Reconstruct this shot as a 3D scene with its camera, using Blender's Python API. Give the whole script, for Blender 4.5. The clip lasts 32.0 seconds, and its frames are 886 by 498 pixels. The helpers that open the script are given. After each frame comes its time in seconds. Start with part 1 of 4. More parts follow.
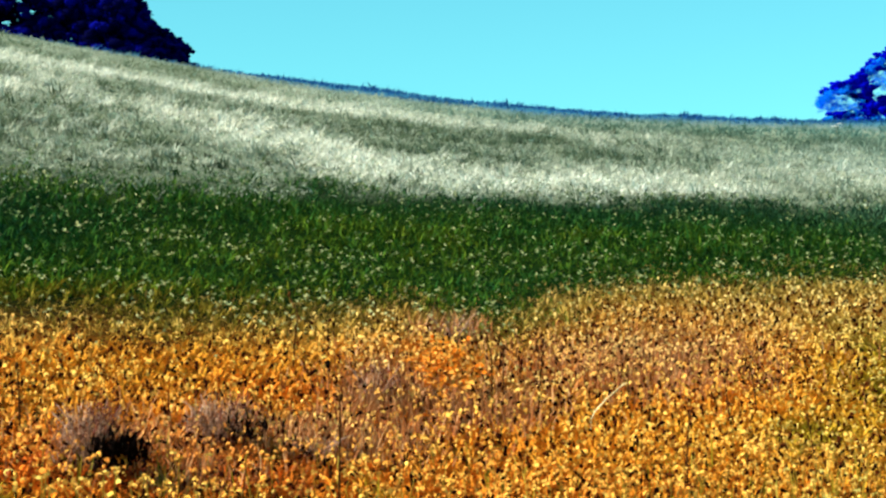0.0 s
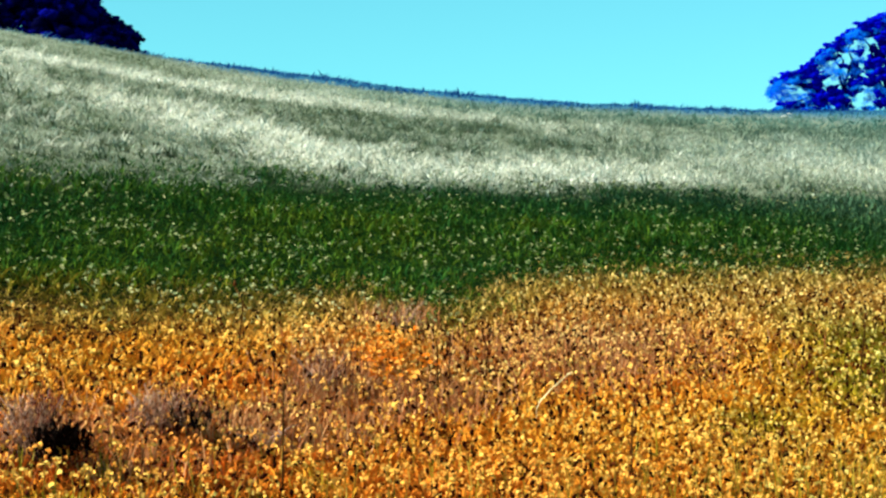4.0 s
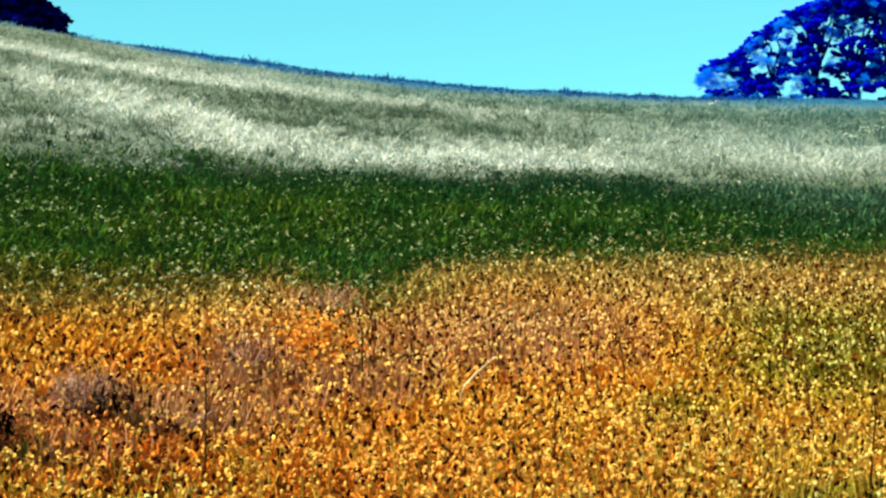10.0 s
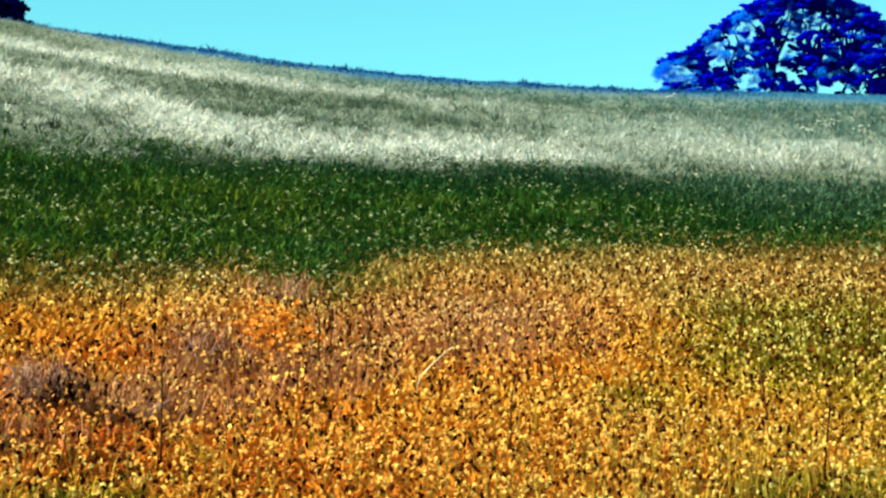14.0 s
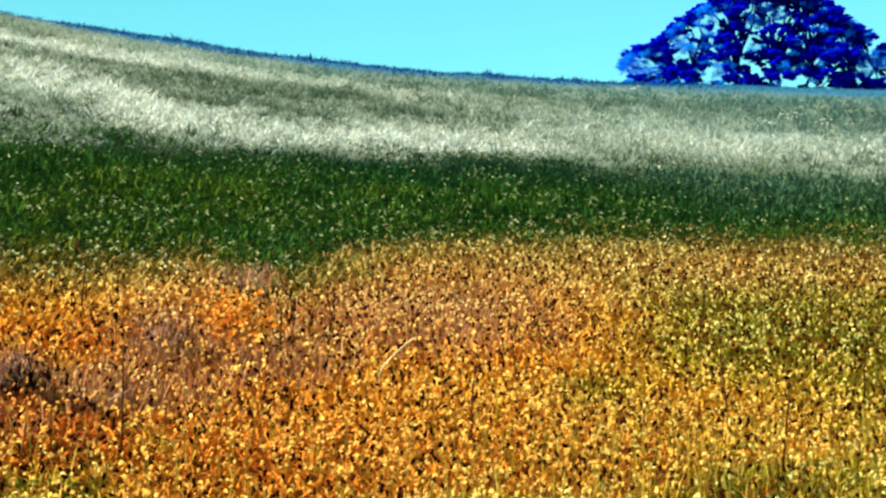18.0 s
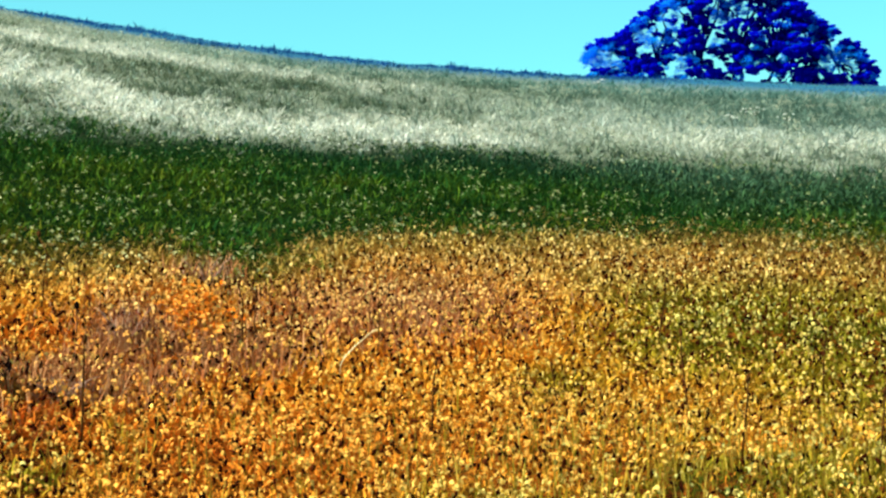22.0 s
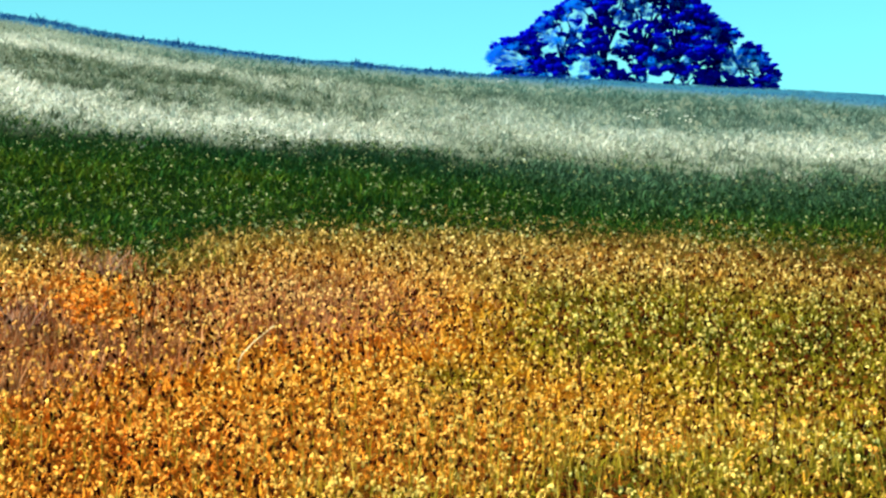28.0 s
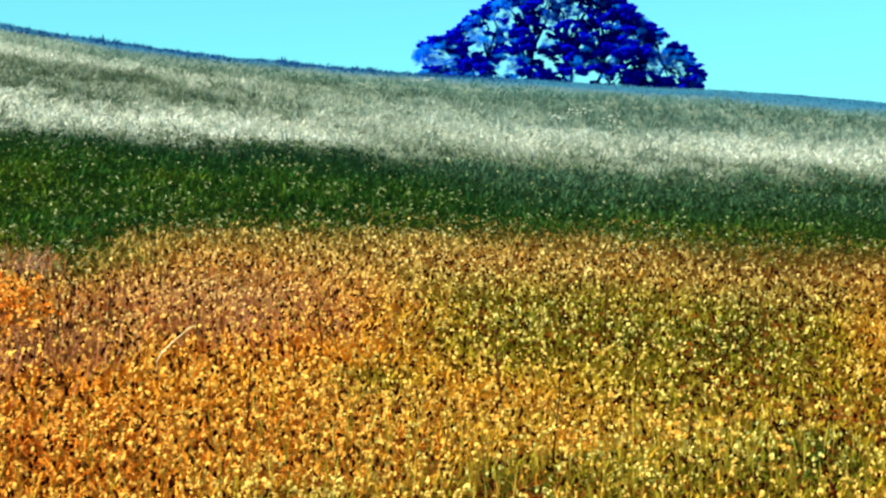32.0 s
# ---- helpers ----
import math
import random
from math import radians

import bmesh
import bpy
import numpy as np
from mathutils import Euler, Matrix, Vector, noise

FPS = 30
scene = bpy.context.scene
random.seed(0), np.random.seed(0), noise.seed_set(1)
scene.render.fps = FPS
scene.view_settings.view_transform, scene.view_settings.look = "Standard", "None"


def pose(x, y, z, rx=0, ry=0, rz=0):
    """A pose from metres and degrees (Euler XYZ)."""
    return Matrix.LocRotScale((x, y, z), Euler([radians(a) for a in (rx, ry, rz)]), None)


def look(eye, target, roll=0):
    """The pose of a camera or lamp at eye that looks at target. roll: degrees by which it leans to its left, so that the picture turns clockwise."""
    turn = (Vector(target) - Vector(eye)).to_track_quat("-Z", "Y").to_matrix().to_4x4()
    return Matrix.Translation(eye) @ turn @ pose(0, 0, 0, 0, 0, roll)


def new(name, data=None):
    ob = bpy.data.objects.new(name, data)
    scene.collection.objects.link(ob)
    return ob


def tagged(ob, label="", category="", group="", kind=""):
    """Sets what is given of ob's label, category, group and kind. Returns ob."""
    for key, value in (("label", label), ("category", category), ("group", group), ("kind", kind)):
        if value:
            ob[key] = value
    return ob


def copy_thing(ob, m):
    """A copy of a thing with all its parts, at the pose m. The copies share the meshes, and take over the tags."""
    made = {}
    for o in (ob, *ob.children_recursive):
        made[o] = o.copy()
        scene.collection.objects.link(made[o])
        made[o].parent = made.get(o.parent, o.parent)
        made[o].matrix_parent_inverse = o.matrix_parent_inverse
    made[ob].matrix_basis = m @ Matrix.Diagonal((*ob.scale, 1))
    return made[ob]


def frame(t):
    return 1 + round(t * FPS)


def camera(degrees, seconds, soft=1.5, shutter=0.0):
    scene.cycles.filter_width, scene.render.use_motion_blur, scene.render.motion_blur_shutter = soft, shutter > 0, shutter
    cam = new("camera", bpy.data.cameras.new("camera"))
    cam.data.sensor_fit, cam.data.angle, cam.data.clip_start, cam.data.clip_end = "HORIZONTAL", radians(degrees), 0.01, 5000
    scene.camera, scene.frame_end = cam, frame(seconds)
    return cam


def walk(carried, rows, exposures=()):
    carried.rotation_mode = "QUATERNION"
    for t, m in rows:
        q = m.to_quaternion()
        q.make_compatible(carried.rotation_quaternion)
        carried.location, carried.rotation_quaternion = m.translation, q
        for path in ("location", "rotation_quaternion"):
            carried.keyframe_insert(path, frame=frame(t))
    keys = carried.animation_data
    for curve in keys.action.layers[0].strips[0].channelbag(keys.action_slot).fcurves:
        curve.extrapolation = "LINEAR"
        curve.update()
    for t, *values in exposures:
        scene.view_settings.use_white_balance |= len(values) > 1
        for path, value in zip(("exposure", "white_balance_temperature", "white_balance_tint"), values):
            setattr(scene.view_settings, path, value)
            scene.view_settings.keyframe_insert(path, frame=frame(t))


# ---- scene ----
# Camera: seconds, eye x y z, heading (degrees right of +y), pitch up, roll
FOV = 25.0
cam = camera(FOV, 32.0, soft=2.5)
ROWS = [
    (0, 0.000, 0.000, 1.600, -5.273, 5.058, -0.537), (0.5, 0.006, 0.002, 1.601, -5.100, 5.017, -0.552), (1, 0.012, 0.005, 1.601, -4.933, 4.983, -0.566),
    (1.5, 0.017, 0.009, 1.601, -4.755, 4.936, -0.566), (2, 0.023, 0.013, 1.601, -4.583, 4.896, -0.543), (2.5, 0.029, 0.017, 1.603, -4.415, 4.851, -0.579),
    (3, 0.036, 0.020, 1.604, -4.235, 4.806, -0.578), (3.5, 0.044, 0.023, 1.605, -4.071, 4.769, -0.593), (5.5, 0.067, 0.032, 1.605, -3.399, 4.603, -0.563),
    (6, 0.072, 0.033, 1.605, -3.228, 4.568, -0.572), (6.5, 0.076, 0.032, 1.604, -3.060, 4.528, -0.532), (7, 0.079, 0.030, 1.603, -2.888, 4.491, -0.489),
    (7.5, 0.081, 0.028, 1.602, -2.713, 4.456, -0.521), (8, 0.084, 0.026, 1.601, -2.547, 4.422, -0.509), (8.5, 0.085, 0.024, 1.600, -2.380, 4.389, -0.466),
    (8.6, 0.085, 0.023, 1.600, -2.355, 4.375, -0.466), (9, 0.085, 0.022, 1.599, -2.210, 4.352, -0.481), (9.5, 0.087, 0.021, 1.598, -2.053, 4.317, -0.416),
    (10, 0.089, 0.019, 1.597, -1.900, 4.286, -0.434), (10.5, 0.091, 0.018, 1.597, -1.739, 4.252, -0.387), (11, 0.093, 0.016, 1.595, -1.588, 4.223, -0.396),
    (11.5, 0.093, 0.015, 1.594, -1.426, 4.187, -0.355), (12, 0.095, 0.014, 1.594, -1.279, 4.157, -0.326), (12.5, 0.096, 0.013, 1.592, -1.131, 4.123, -0.337),
    (13, 0.096, 0.012, 1.591, -0.984, 4.093, -0.302), (13.5, 0.094, 0.010, 1.590, -0.831, 4.062, -0.279), (14, 0.091, 0.007, 1.589, -0.683, 4.029, -0.213),
    (14.5, 0.088, 0.003, 1.589, -0.535, 3.995, -0.166), (16.5, 0.088, -0.015, 1.587, 0.002, 3.872, -0.010), (17, 0.091, -0.018, 1.587, 0.124, 3.830, 0.057),
    (17.5, 0.097, -0.020, 1.588, 0.238, 3.792, -0.011), (18, 0.103, -0.021, 1.589, 0.358, 3.761, 0.044), (18.5, 0.106, -0.022, 1.589, 0.481, 3.729, 0.036),
    (19, 0.109, -0.024, 1.590, 0.602, 3.697, 0.091), (19.5, 0.109, -0.026, 1.591, 0.741, 3.665, 0.114), (20, 0.108, -0.030, 1.592, 0.868, 3.625, 0.127),
    (20.5, 0.107, -0.034, 1.591, 1.008, 3.602, 0.154), (21, 0.105, -0.038, 1.588, 1.151, 3.585, 0.197), (21.5, 0.107, -0.040, 1.585, 1.282, 3.571, 0.230),
    (22, 0.110, -0.042, 1.584, 1.424, 3.544, 0.317), (22.5, 0.111, -0.043, 1.586, 1.570, 3.521, 0.292), (23, 0.112, -0.044, 1.586, 1.729, 3.504, 0.369),
    (23.2, 0.113, -0.045, 1.587, 1.771, 3.485, 0.390), (23.5, 0.113, -0.047, 1.587, 1.896, 3.498, 0.414), (24, 0.113, -0.050, 1.588, 2.106, 3.481, 0.447),
    (24.5, 0.114, -0.055, 1.588, 2.324, 3.479, 0.469), (25, 0.118, -0.060, 1.590, 2.541, 3.468, 0.526), (25.5, 0.122, -0.065, 1.591, 2.770, 3.460, 0.569),
    (27.5, 0.132, -0.094, 1.591, 3.874, 3.462, 0.803), (28, 0.138, -0.100, 1.590, 4.196, 3.483, 0.843), (28.5, 0.148, -0.106, 1.594, 4.380, 3.491, 0.896),
    (29, 0.149, -0.112, 1.596, 4.864, 3.461, 0.670), (29.5, 0.165, -0.117, 1.601, 5.050, 3.430, 0.541), (30, 0.182, -0.121, 1.601, 5.316, 3.477, 0.808),
    (30.5, 0.194, -0.125, 1.602, 5.575, 3.464, 0.729), (31, 0.203, -0.128, 1.603, 5.805, 3.452, 0.724), (31.5, 0.207, -0.132, 1.603, 6.036, 3.464, 0.819),
    (32, 0.204, -0.134, 1.602, 6.265, 3.467, 0.793),
]

def aimed(x, y, z, heading, pitch, roll):
    a, p = radians(heading), radians(pitch)
    way = Vector((math.sin(a) * math.cos(p), math.cos(a) * math.cos(p), math.sin(p)))
    return look((x, y, z), Vector((x, y, z)) + way * 50, roll)


walk(cam, [(row[0], aimed(*row[1:])) for row in ROWS])

# ---- light: one sun from the left, slightly behind, and a clear sky ----
SUN_WAY = Vector((-0.80, -0.42, 0.80)).normalized()
sun = new("sun", bpy.data.lights.new("sun", "SUN"))
sun.data.energy, sun.data.angle, sun.data.color = 4.4, radians(0.5), (1.0, 0.91, 0.77)
sun.matrix_world = look(SUN_WAY * 300, (0, 0, 0))
world = bpy.data.worlds.new("clear_sky")
scene.world = world
world.use_nodes = True
wn, wl = world.node_tree.nodes, world.node_tree.links
wn.clear()
sky = wn.new("ShaderNodeTexSky")
sky.sky_type, sky.sun_disc = "NISHITA", False
sky.sun_elevation = math.asin(SUN_WAY.z)
sky.sun_rotation = math.atan2(SUN_WAY.x, SUN_WAY.y)
sky.air_density, sky.dust_density, sky.ozone_density = 1.0, 0.6, 1.0
tint = wn.new("ShaderNodeMixRGB")
tint.blend_type = "MULTIPLY"
tint.inputs[0].default_value = 1.0
tint.inputs[2].default_value = (0.34, 0.95, 0.81, 1)
back = wn.new("ShaderNodeBackground")
back.inputs[1].default_value = 0.098
wout = wn.new("ShaderNodeOutputWorld")
wl.new(sky.outputs[0], tint.inputs[1])
wl.new(tint.outputs[0], back.inputs[0])
wl.new(back.outputs[0], wout.inputs[0])
scene.view_settings.exposure = 1.25


# ---- materials ----
def rgb(code):
    out = []
    for i in (0, 2, 4):
        v = int(code[i:i + 2], 16) / 255
        out.append(v / 12.92 if v <= 0.04045 else ((v + 0.055) / 1.055) ** 2.4)
    return (*out, 1.0)


def fresh(name):
    m = bpy.data.materials.new(name)
    m.use_nodes = True
    nodes, links = m.node_tree.nodes, m.node_tree.links
    shader = nodes["Principled BSDF"]
    shader.inputs["Specular IOR Level"].default_value = 0.25
    shader.inputs["Roughness"].default_value = 0.7
    return m, nodes, links, shader


def ramp_node(nodes, stops):
    r = nodes.new("ShaderNodeValToRGB")
    e = r.color_ramp.elements
    while len(e) < len(stops):
        e.new(0.5)
    for el, (p, c) in zip(e, stops):
        el.position, el.color = p, rgb(c)
    return r


def plant_material(name, stops, spread=0.4, rough=0.65, see=0.0, light=0.35, fade_to=None, gloss=0.02):
    """Colour runs along the stops by the plant's own tone, with a chance shift for each leaf or head."""
    m, nodes, links, shader = fresh(name)
    shader.inputs["Roughness"].default_value = rough
    shader.inputs["Specular IOR Level"].default_value = gloss
    tone = nodes.new("ShaderNodeAttribute")
    tone.attribute_name = "tone"
    geo = nodes.new("ShaderNodeNewGeometry")
    shift = nodes.new("ShaderNodeMath")
    shift.operation = "MULTIPLY_ADD"
    shift.inputs[1].default_value, shift.inputs[2].default_value = spread, -spread / 2
    links.new(geo.outputs["Random Per Island"], shift.inputs[0])
    total = nodes.new("ShaderNodeMath")
    total.operation = "ADD"
    links.new(tone.outputs["Fac"], total.inputs[0])
    links.new(shift.outputs[0], total.inputs[1])
    ramp = ramp_node(nodes, stops)
    links.new(total.outputs[0], ramp.inputs[0])
    colour = ramp.outputs[0]
    if fade_to:
        at = nodes.new("ShaderNodeAttribute")
        at.attribute_name = "fade"
        mix = nodes.new("ShaderNodeMixRGB")
        mix.inputs[2].default_value = rgb(fade_to)
        links.new(at.outputs["Fac"], mix.inputs[0])
        links.new(colour, mix.inputs[1])
        colour = mix.outputs[0]
    # a second chance value, for lighter and darker pieces
    wave = nodes.new("ShaderNodeMath")
    wave.operation = "MULTIPLY"
    wave.inputs[1].default_value = 37.0
    links.new(geo.outputs["Random Per Island"], wave.inputs[0])
    part_of = nodes.new("ShaderNodeMath")
    part_of.operation = "FRACT"
    links.new(wave.outputs[0], part_of.inputs[0])
    value = nodes.new("ShaderNodeMapRange")
    value.inputs[3].default_value, value.inputs[4].default_value = 1 - light, 1 + light
    links.new(part_of.outputs[0], value.inputs[0])
    hsv = nodes.new("ShaderNodeHueSaturation")
    links.new(value.outputs[0], hsv.inputs["Value"])
    links.new(colour, hsv.inputs["Color"])
    links.new(hsv.outputs[0], shader.inputs["Base Color"])
    if see:
        out = nodes["Material Output"]
        thin = nodes.new("ShaderNodeBsdfTranslucent")
        mix = nodes.new("ShaderNodeMixShader")
        mix.inputs[0].default_value = see
        links.new(hsv.outputs[0], thin.inputs[0])
        links.new(shader.outputs[0], mix.inputs[1])
        links.new(thin.outputs[0], mix.inputs[2])
        links.new(mix.outputs[0], out.inputs[0])
    return m


def noise_material(name, dark, lite, scale, rough=0.85, bump=0.4, detail=8.0):
    m, nodes, links, shader = fresh(name)
    shader.inputs["Roughness"].default_value = rough
    shader.inputs["Specular IOR Level"].default_value = 0.03
    co = nodes.new("ShaderNodeTexCoord")
    a = nodes.new("ShaderNodeTexNoise")
    a.inputs["Scale"].default_value, a.inputs["Detail"].default_value = scale, detail
    b = nodes.new("ShaderNodeTexNoise")
    b.inputs["Scale"].default_value, b.inputs["Detail"].default_value = scale * 0.13, 3.0
    add = nodes.new("ShaderNodeMath")
    add.operation = "MULTIPLY_ADD"
    add.inputs[1].default_value = 0.5
    half = nodes.new("ShaderNodeMath")
    half.operation = "MULTIPLY"
    half.inputs[1].default_value = 0.5
    links.new(co.outputs["Object"], a.inputs["Vector"])
    links.new(co.outputs["Object"], b.inputs["Vector"])
    links.new(b.outputs[0], half.inputs[0])
    links.new(a.outputs[0], add.inputs[0])
    links.new(half.outputs[0], add.inputs[2])
    ramp = ramp_node(nodes, [(0.3, dark), (0.7, lite)])
    links.new(add.outputs[0], ramp.inputs[0])
    links.new(ramp.outputs[0], shader.inputs["Base Color"])
    bm = nodes.new("ShaderNodeBump")
    bm.inputs["Strength"].default_value, bm.inputs["Distance"].default_value = bump, 0.03
    links.new(a.outputs[0], bm.inputs["Height"])
    links.new(bm.outputs[0], shader.inputs["Normal"])
    return m


def ground_material():
    """Soil and thatch: ochre low on the hill, dark green in the strip, straw-grey above, fringe blue painted on the
    brow.
    """
    m, nodes, links, shader = fresh("meadow_soil")
    shader.inputs["Roughness"].default_value = 0.95
    shader.inputs["Specular IOR Level"].default_value = 0.0
    co = nodes.new("ShaderNodeTexCoord")
    fine = nodes.new("ShaderNodeTexNoise")
    fine.inputs["Scale"].default_value, fine.inputs["Detail"].default_value = 9.0, 8.0
    links.new(co.outputs["Object"], fine.inputs["Vector"])
    # the last pair puts the brow's blue colour fringe into the soil
    stops = [("34140a", "8a4c14"), ("06140a", "182c0a"), ("525a48", "8e9680"), ("164c70", "3c7484")]
    cols = []
    for pair in stops:
        r = ramp_node(nodes, [(0.35, pair[0]), (0.68, pair[1])])
        links.new(fine.outputs[0], r.inputs[0])
        cols.append(r)
    last = cols[0].outputs[0]
    for field, c in (("green", cols[1]), ("pale", cols[2]), ("brow", cols[3])):
        at = nodes.new("ShaderNodeAttribute")
        at.attribute_name = field
        mix = nodes.new("ShaderNodeMixRGB")
        links.new(at.outputs["Fac"], mix.inputs[0])
        links.new(last, mix.inputs[1])
        links.new(c.outputs[0], mix.inputs[2])
        last = mix.outputs[0]
    links.new(last, shader.inputs["Base Color"])
    bm = nodes.new("ShaderNodeBump")
    bm.inputs["Strength"].default_value, bm.inputs["Distance"].default_value = 0.7, 0.05
    links.new(fine.outputs[0], bm.inputs["Height"])
    links.new(bm.outputs[0], shader.inputs["Normal"])
    return m


SOIL = ground_material()
GOLD_HEAD = plant_material("gold_heads", [(0.0, "d0702a"), (0.22, "e0903a"), (0.42, "e6ac4a"), (0.6, "e4b858"), (0.8, "d4be64"), (1.0, "ccc674")], 0.26, 0.75, 0.2, 0.24, "e6c884")
GOLD_LEAF = plant_material("gold_leaves", [(0.0, "b84616"), (0.25, "cc7220"), (0.5, "d4922c"), (0.7, "968420"), (1.0, "3e4e12")], 0.08, 0.75, 0.15, 0.22, "b08a4a")
GREEN_LEAF = plant_material("green_leaves", [(0.0, "12341e"), (0.26, "224818"), (0.5, "485f16"), (0.70, "625a16"), (1.0, "90762c")], 0.30, 0.6, 0.25, 0.5, "5a785e")
GREEN_HEAD = plant_material("green_heads", [(0.0, "4a6434"), (0.5, "8a9460"), (0.8, "a6a674"), (1.0, "bebc86")], 0.6, 0.7, 0.2, 0.25)
PALE_EAR = plant_material("pale_ears", [(0.0, "5c7c74"), (0.4, "98a890"), (0.7, "bcc0a6"), (1.0, "d6d4c0")], 0.22, 0.75, 0.35, 0.15)
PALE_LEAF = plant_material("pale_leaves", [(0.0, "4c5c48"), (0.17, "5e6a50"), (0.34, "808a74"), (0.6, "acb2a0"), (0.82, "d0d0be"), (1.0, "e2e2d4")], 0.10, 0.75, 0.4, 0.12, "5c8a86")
# blue here is the bright sky's colour fringe, put into the grass
BROW_FRINGE = plant_material("brow_fringe_blue", [(0.0, "063c84"), (0.4, "245a8c"), (0.7, "50808c"), (1.0, "849484")], 0.22, 0.75, 0.4, 0.2)
UPRIGHT = plant_material("olive_blades", [(0.0, "4a4a0a"), (0.5, "8c7a1e"), (1.0, "c8ae4c")], 0.5, 0.7, 0.25, 0.3)
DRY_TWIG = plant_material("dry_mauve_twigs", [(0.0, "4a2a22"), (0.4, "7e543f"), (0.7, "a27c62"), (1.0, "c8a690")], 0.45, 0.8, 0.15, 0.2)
MAROON_TWIG = plant_material("maroon_twigs", [(0.0, "2c0c06"), (0.5, "56201a"), (1.0, "7c3c30")], 0.8, 0.8, 0.1, 0.3)
BROWN_STEM = plant_material("brown_dead_stems", [(0.0, "6c3416"), (0.5, "a0643a"), (1.0, "bc8c5e")], 0.8, 0.8, 0.2, 0.3)
POPPY = plant_material("orange_petals", [(0.0, "ac480a"), (0.5, "cc741c"), (1.0, "dca44c")], 0.9, 0.75, 0.2, 0.3)
GAP_DARK = plant_material("gap_dark", [(0.0, "140401"), (0.6, "2a0c03"), (1.0, "482008")], 0.5, 0.9, 0.0, 0.3)
DRY_BRANCH = noise_material("mauve_dry_branch", "70503f", "a4826f", 30.0, 0.8, 0.3)
OLIVE_STEM = noise_material("olive_stem", "5a4210", "8a6c22", 30.0, 0.7, 0.2)
STRAW = noise_material("bleached_straw", "c0a468", "ecdcac", 40.0, 0.6, 0.2)
DARK_STEM = noise_material("dark_dead_stem", "2a1608", "5a3616", 30.0, 0.8, 0.3)
BARK = plant_material("blue_black_bark", [(0.0, "020560"), (1.0, "040aa0")], 0.9, 0.95, 0.0, 0.2, None, 0.0)
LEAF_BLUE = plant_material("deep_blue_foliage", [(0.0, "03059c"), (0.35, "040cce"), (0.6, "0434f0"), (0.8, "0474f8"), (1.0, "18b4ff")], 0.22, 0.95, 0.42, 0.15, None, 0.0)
LEAF_NAVY = plant_material("navy_foliage", [(0.0, "01022c"), (0.5, "03077c"), (0.85, "081cc4"), (1.0, "1450dc")], 0.7, 0.95, 0.15, 0.3, None, 0.02)


# ---- hillside ----
EYE = 1.6
K = 3.3        # fall of the hill's foot below the eye's line of slope


def smooth(a, b, v):
    s = np.clip((v - a) / (b - a), 0, 1)
    return s * s * (3 - 2 * s)


def brow(az):
    """Rise of the hill's brow above level, in degrees, by heading."""
    a = np.clip(az, -24, 24)
    return 8.845 - 0.07504 * a + 0.002975 * a ** 2 - 5.475e-5 * a ** 3 - 3.70e-6 * a ** 4


def slope(az):
    return np.tan(np.radians(brow(az) + 0.165 + 0.05 * smooth(2, -6, az) + 0.05 * np.exp(-((az + 8) / 5) ** 2))) + 0.0463


def lumps(x, y):
    return (np.sin(x * 0.61 + 1.3 * np.sin(y * 0.37)) * np.cos(y * 0.53 + 0.7 * np.sin(x * 0.29))
            + 0.5 * np.sin(x * 1.7 + y * 0.9) * np.cos(y * 1.3 - x * 0.4))


def height(x, y):
    x, y = np.asarray(x, float), np.asarray(y, float)
    r, az = np.hypot(x, y), np.degrees(np.arctan2(x, y))
    s = slope(az)
    front = smooth(0.15, 0.75, np.cos(np.radians(az)))
    q = np.minimum(r, 66)
    u = np.clip(r - 66, 0, 10)
    v = np.clip(r - 76, 0, 40)
    w = np.clip(r - 116, 0, 60)
    fall = (s - 0.10) / 10
    top = s * u - fall * u * u / 2 + 0.10 * v + (0.10 * w - 0.10 * w * w / 120)
    raw = (s * q - (K - EYE) + top) * front
    base = 0.5 * (raw + np.sqrt(raw * raw + 0.35)) - 0.12
    return base + 0.035 * lumps(x, y) * smooth(5, 14, r) * front


# edges of the golden, green and pale belts: heading, rise in degrees
GOLD_EDGE = ((-22, 3.1), (-16.5, 3.1), (-12, 2.85), (-8.4, 3.0), (-6.4, 3.3), (-4.2, 2.65), (-2.4, 3.3), (-0.5, 3.75), (5, 3.95), (11, 3.85), (15, 3.5), (22, 3.4))
PALE_EDGE = ((-22, 7.8), (-15, 7.55), (-10, 7.28), (-5, 6.8), (0, 6.5), (6, 6.3), (12, 6.05), (22, 5.65))


def belt(edge, az):
    a, e = zip(*edge)
    return K / (slope(az) - np.tan(np.radians(np.interp(az, a, e))))


def cell(i, j):
    v = np.sin(i * 127.1 + j * 311.7) * 43758.5453
    return v - np.floor(v)


def ripple(x, y, s):
    """Soft irregular blotches between -1 and 1; s sets how fine they are."""
    total = 0
    for k, w in ((0.32, 0.75), (0.75, 0.5), (1.6, 0.3)):
        u, v = x * s * k + 17.3 * k, y * s * k + 5.1
        i, j = np.floor(u), np.floor(v)
        p, q = u - i, v - j
        p, q = p * p * (3 - 2 * p), q * q * (3 - 2 * q)
        total = total + w * ((cell(i, j) * (1 - p) + cell(i + 1, j) * p) * (1 - q) + (cell(i, j + 1) * (1 - p) + cell(i + 1, j + 1) * p) * q - 0.5) * 2
    return np.clip(total, -1, 1)


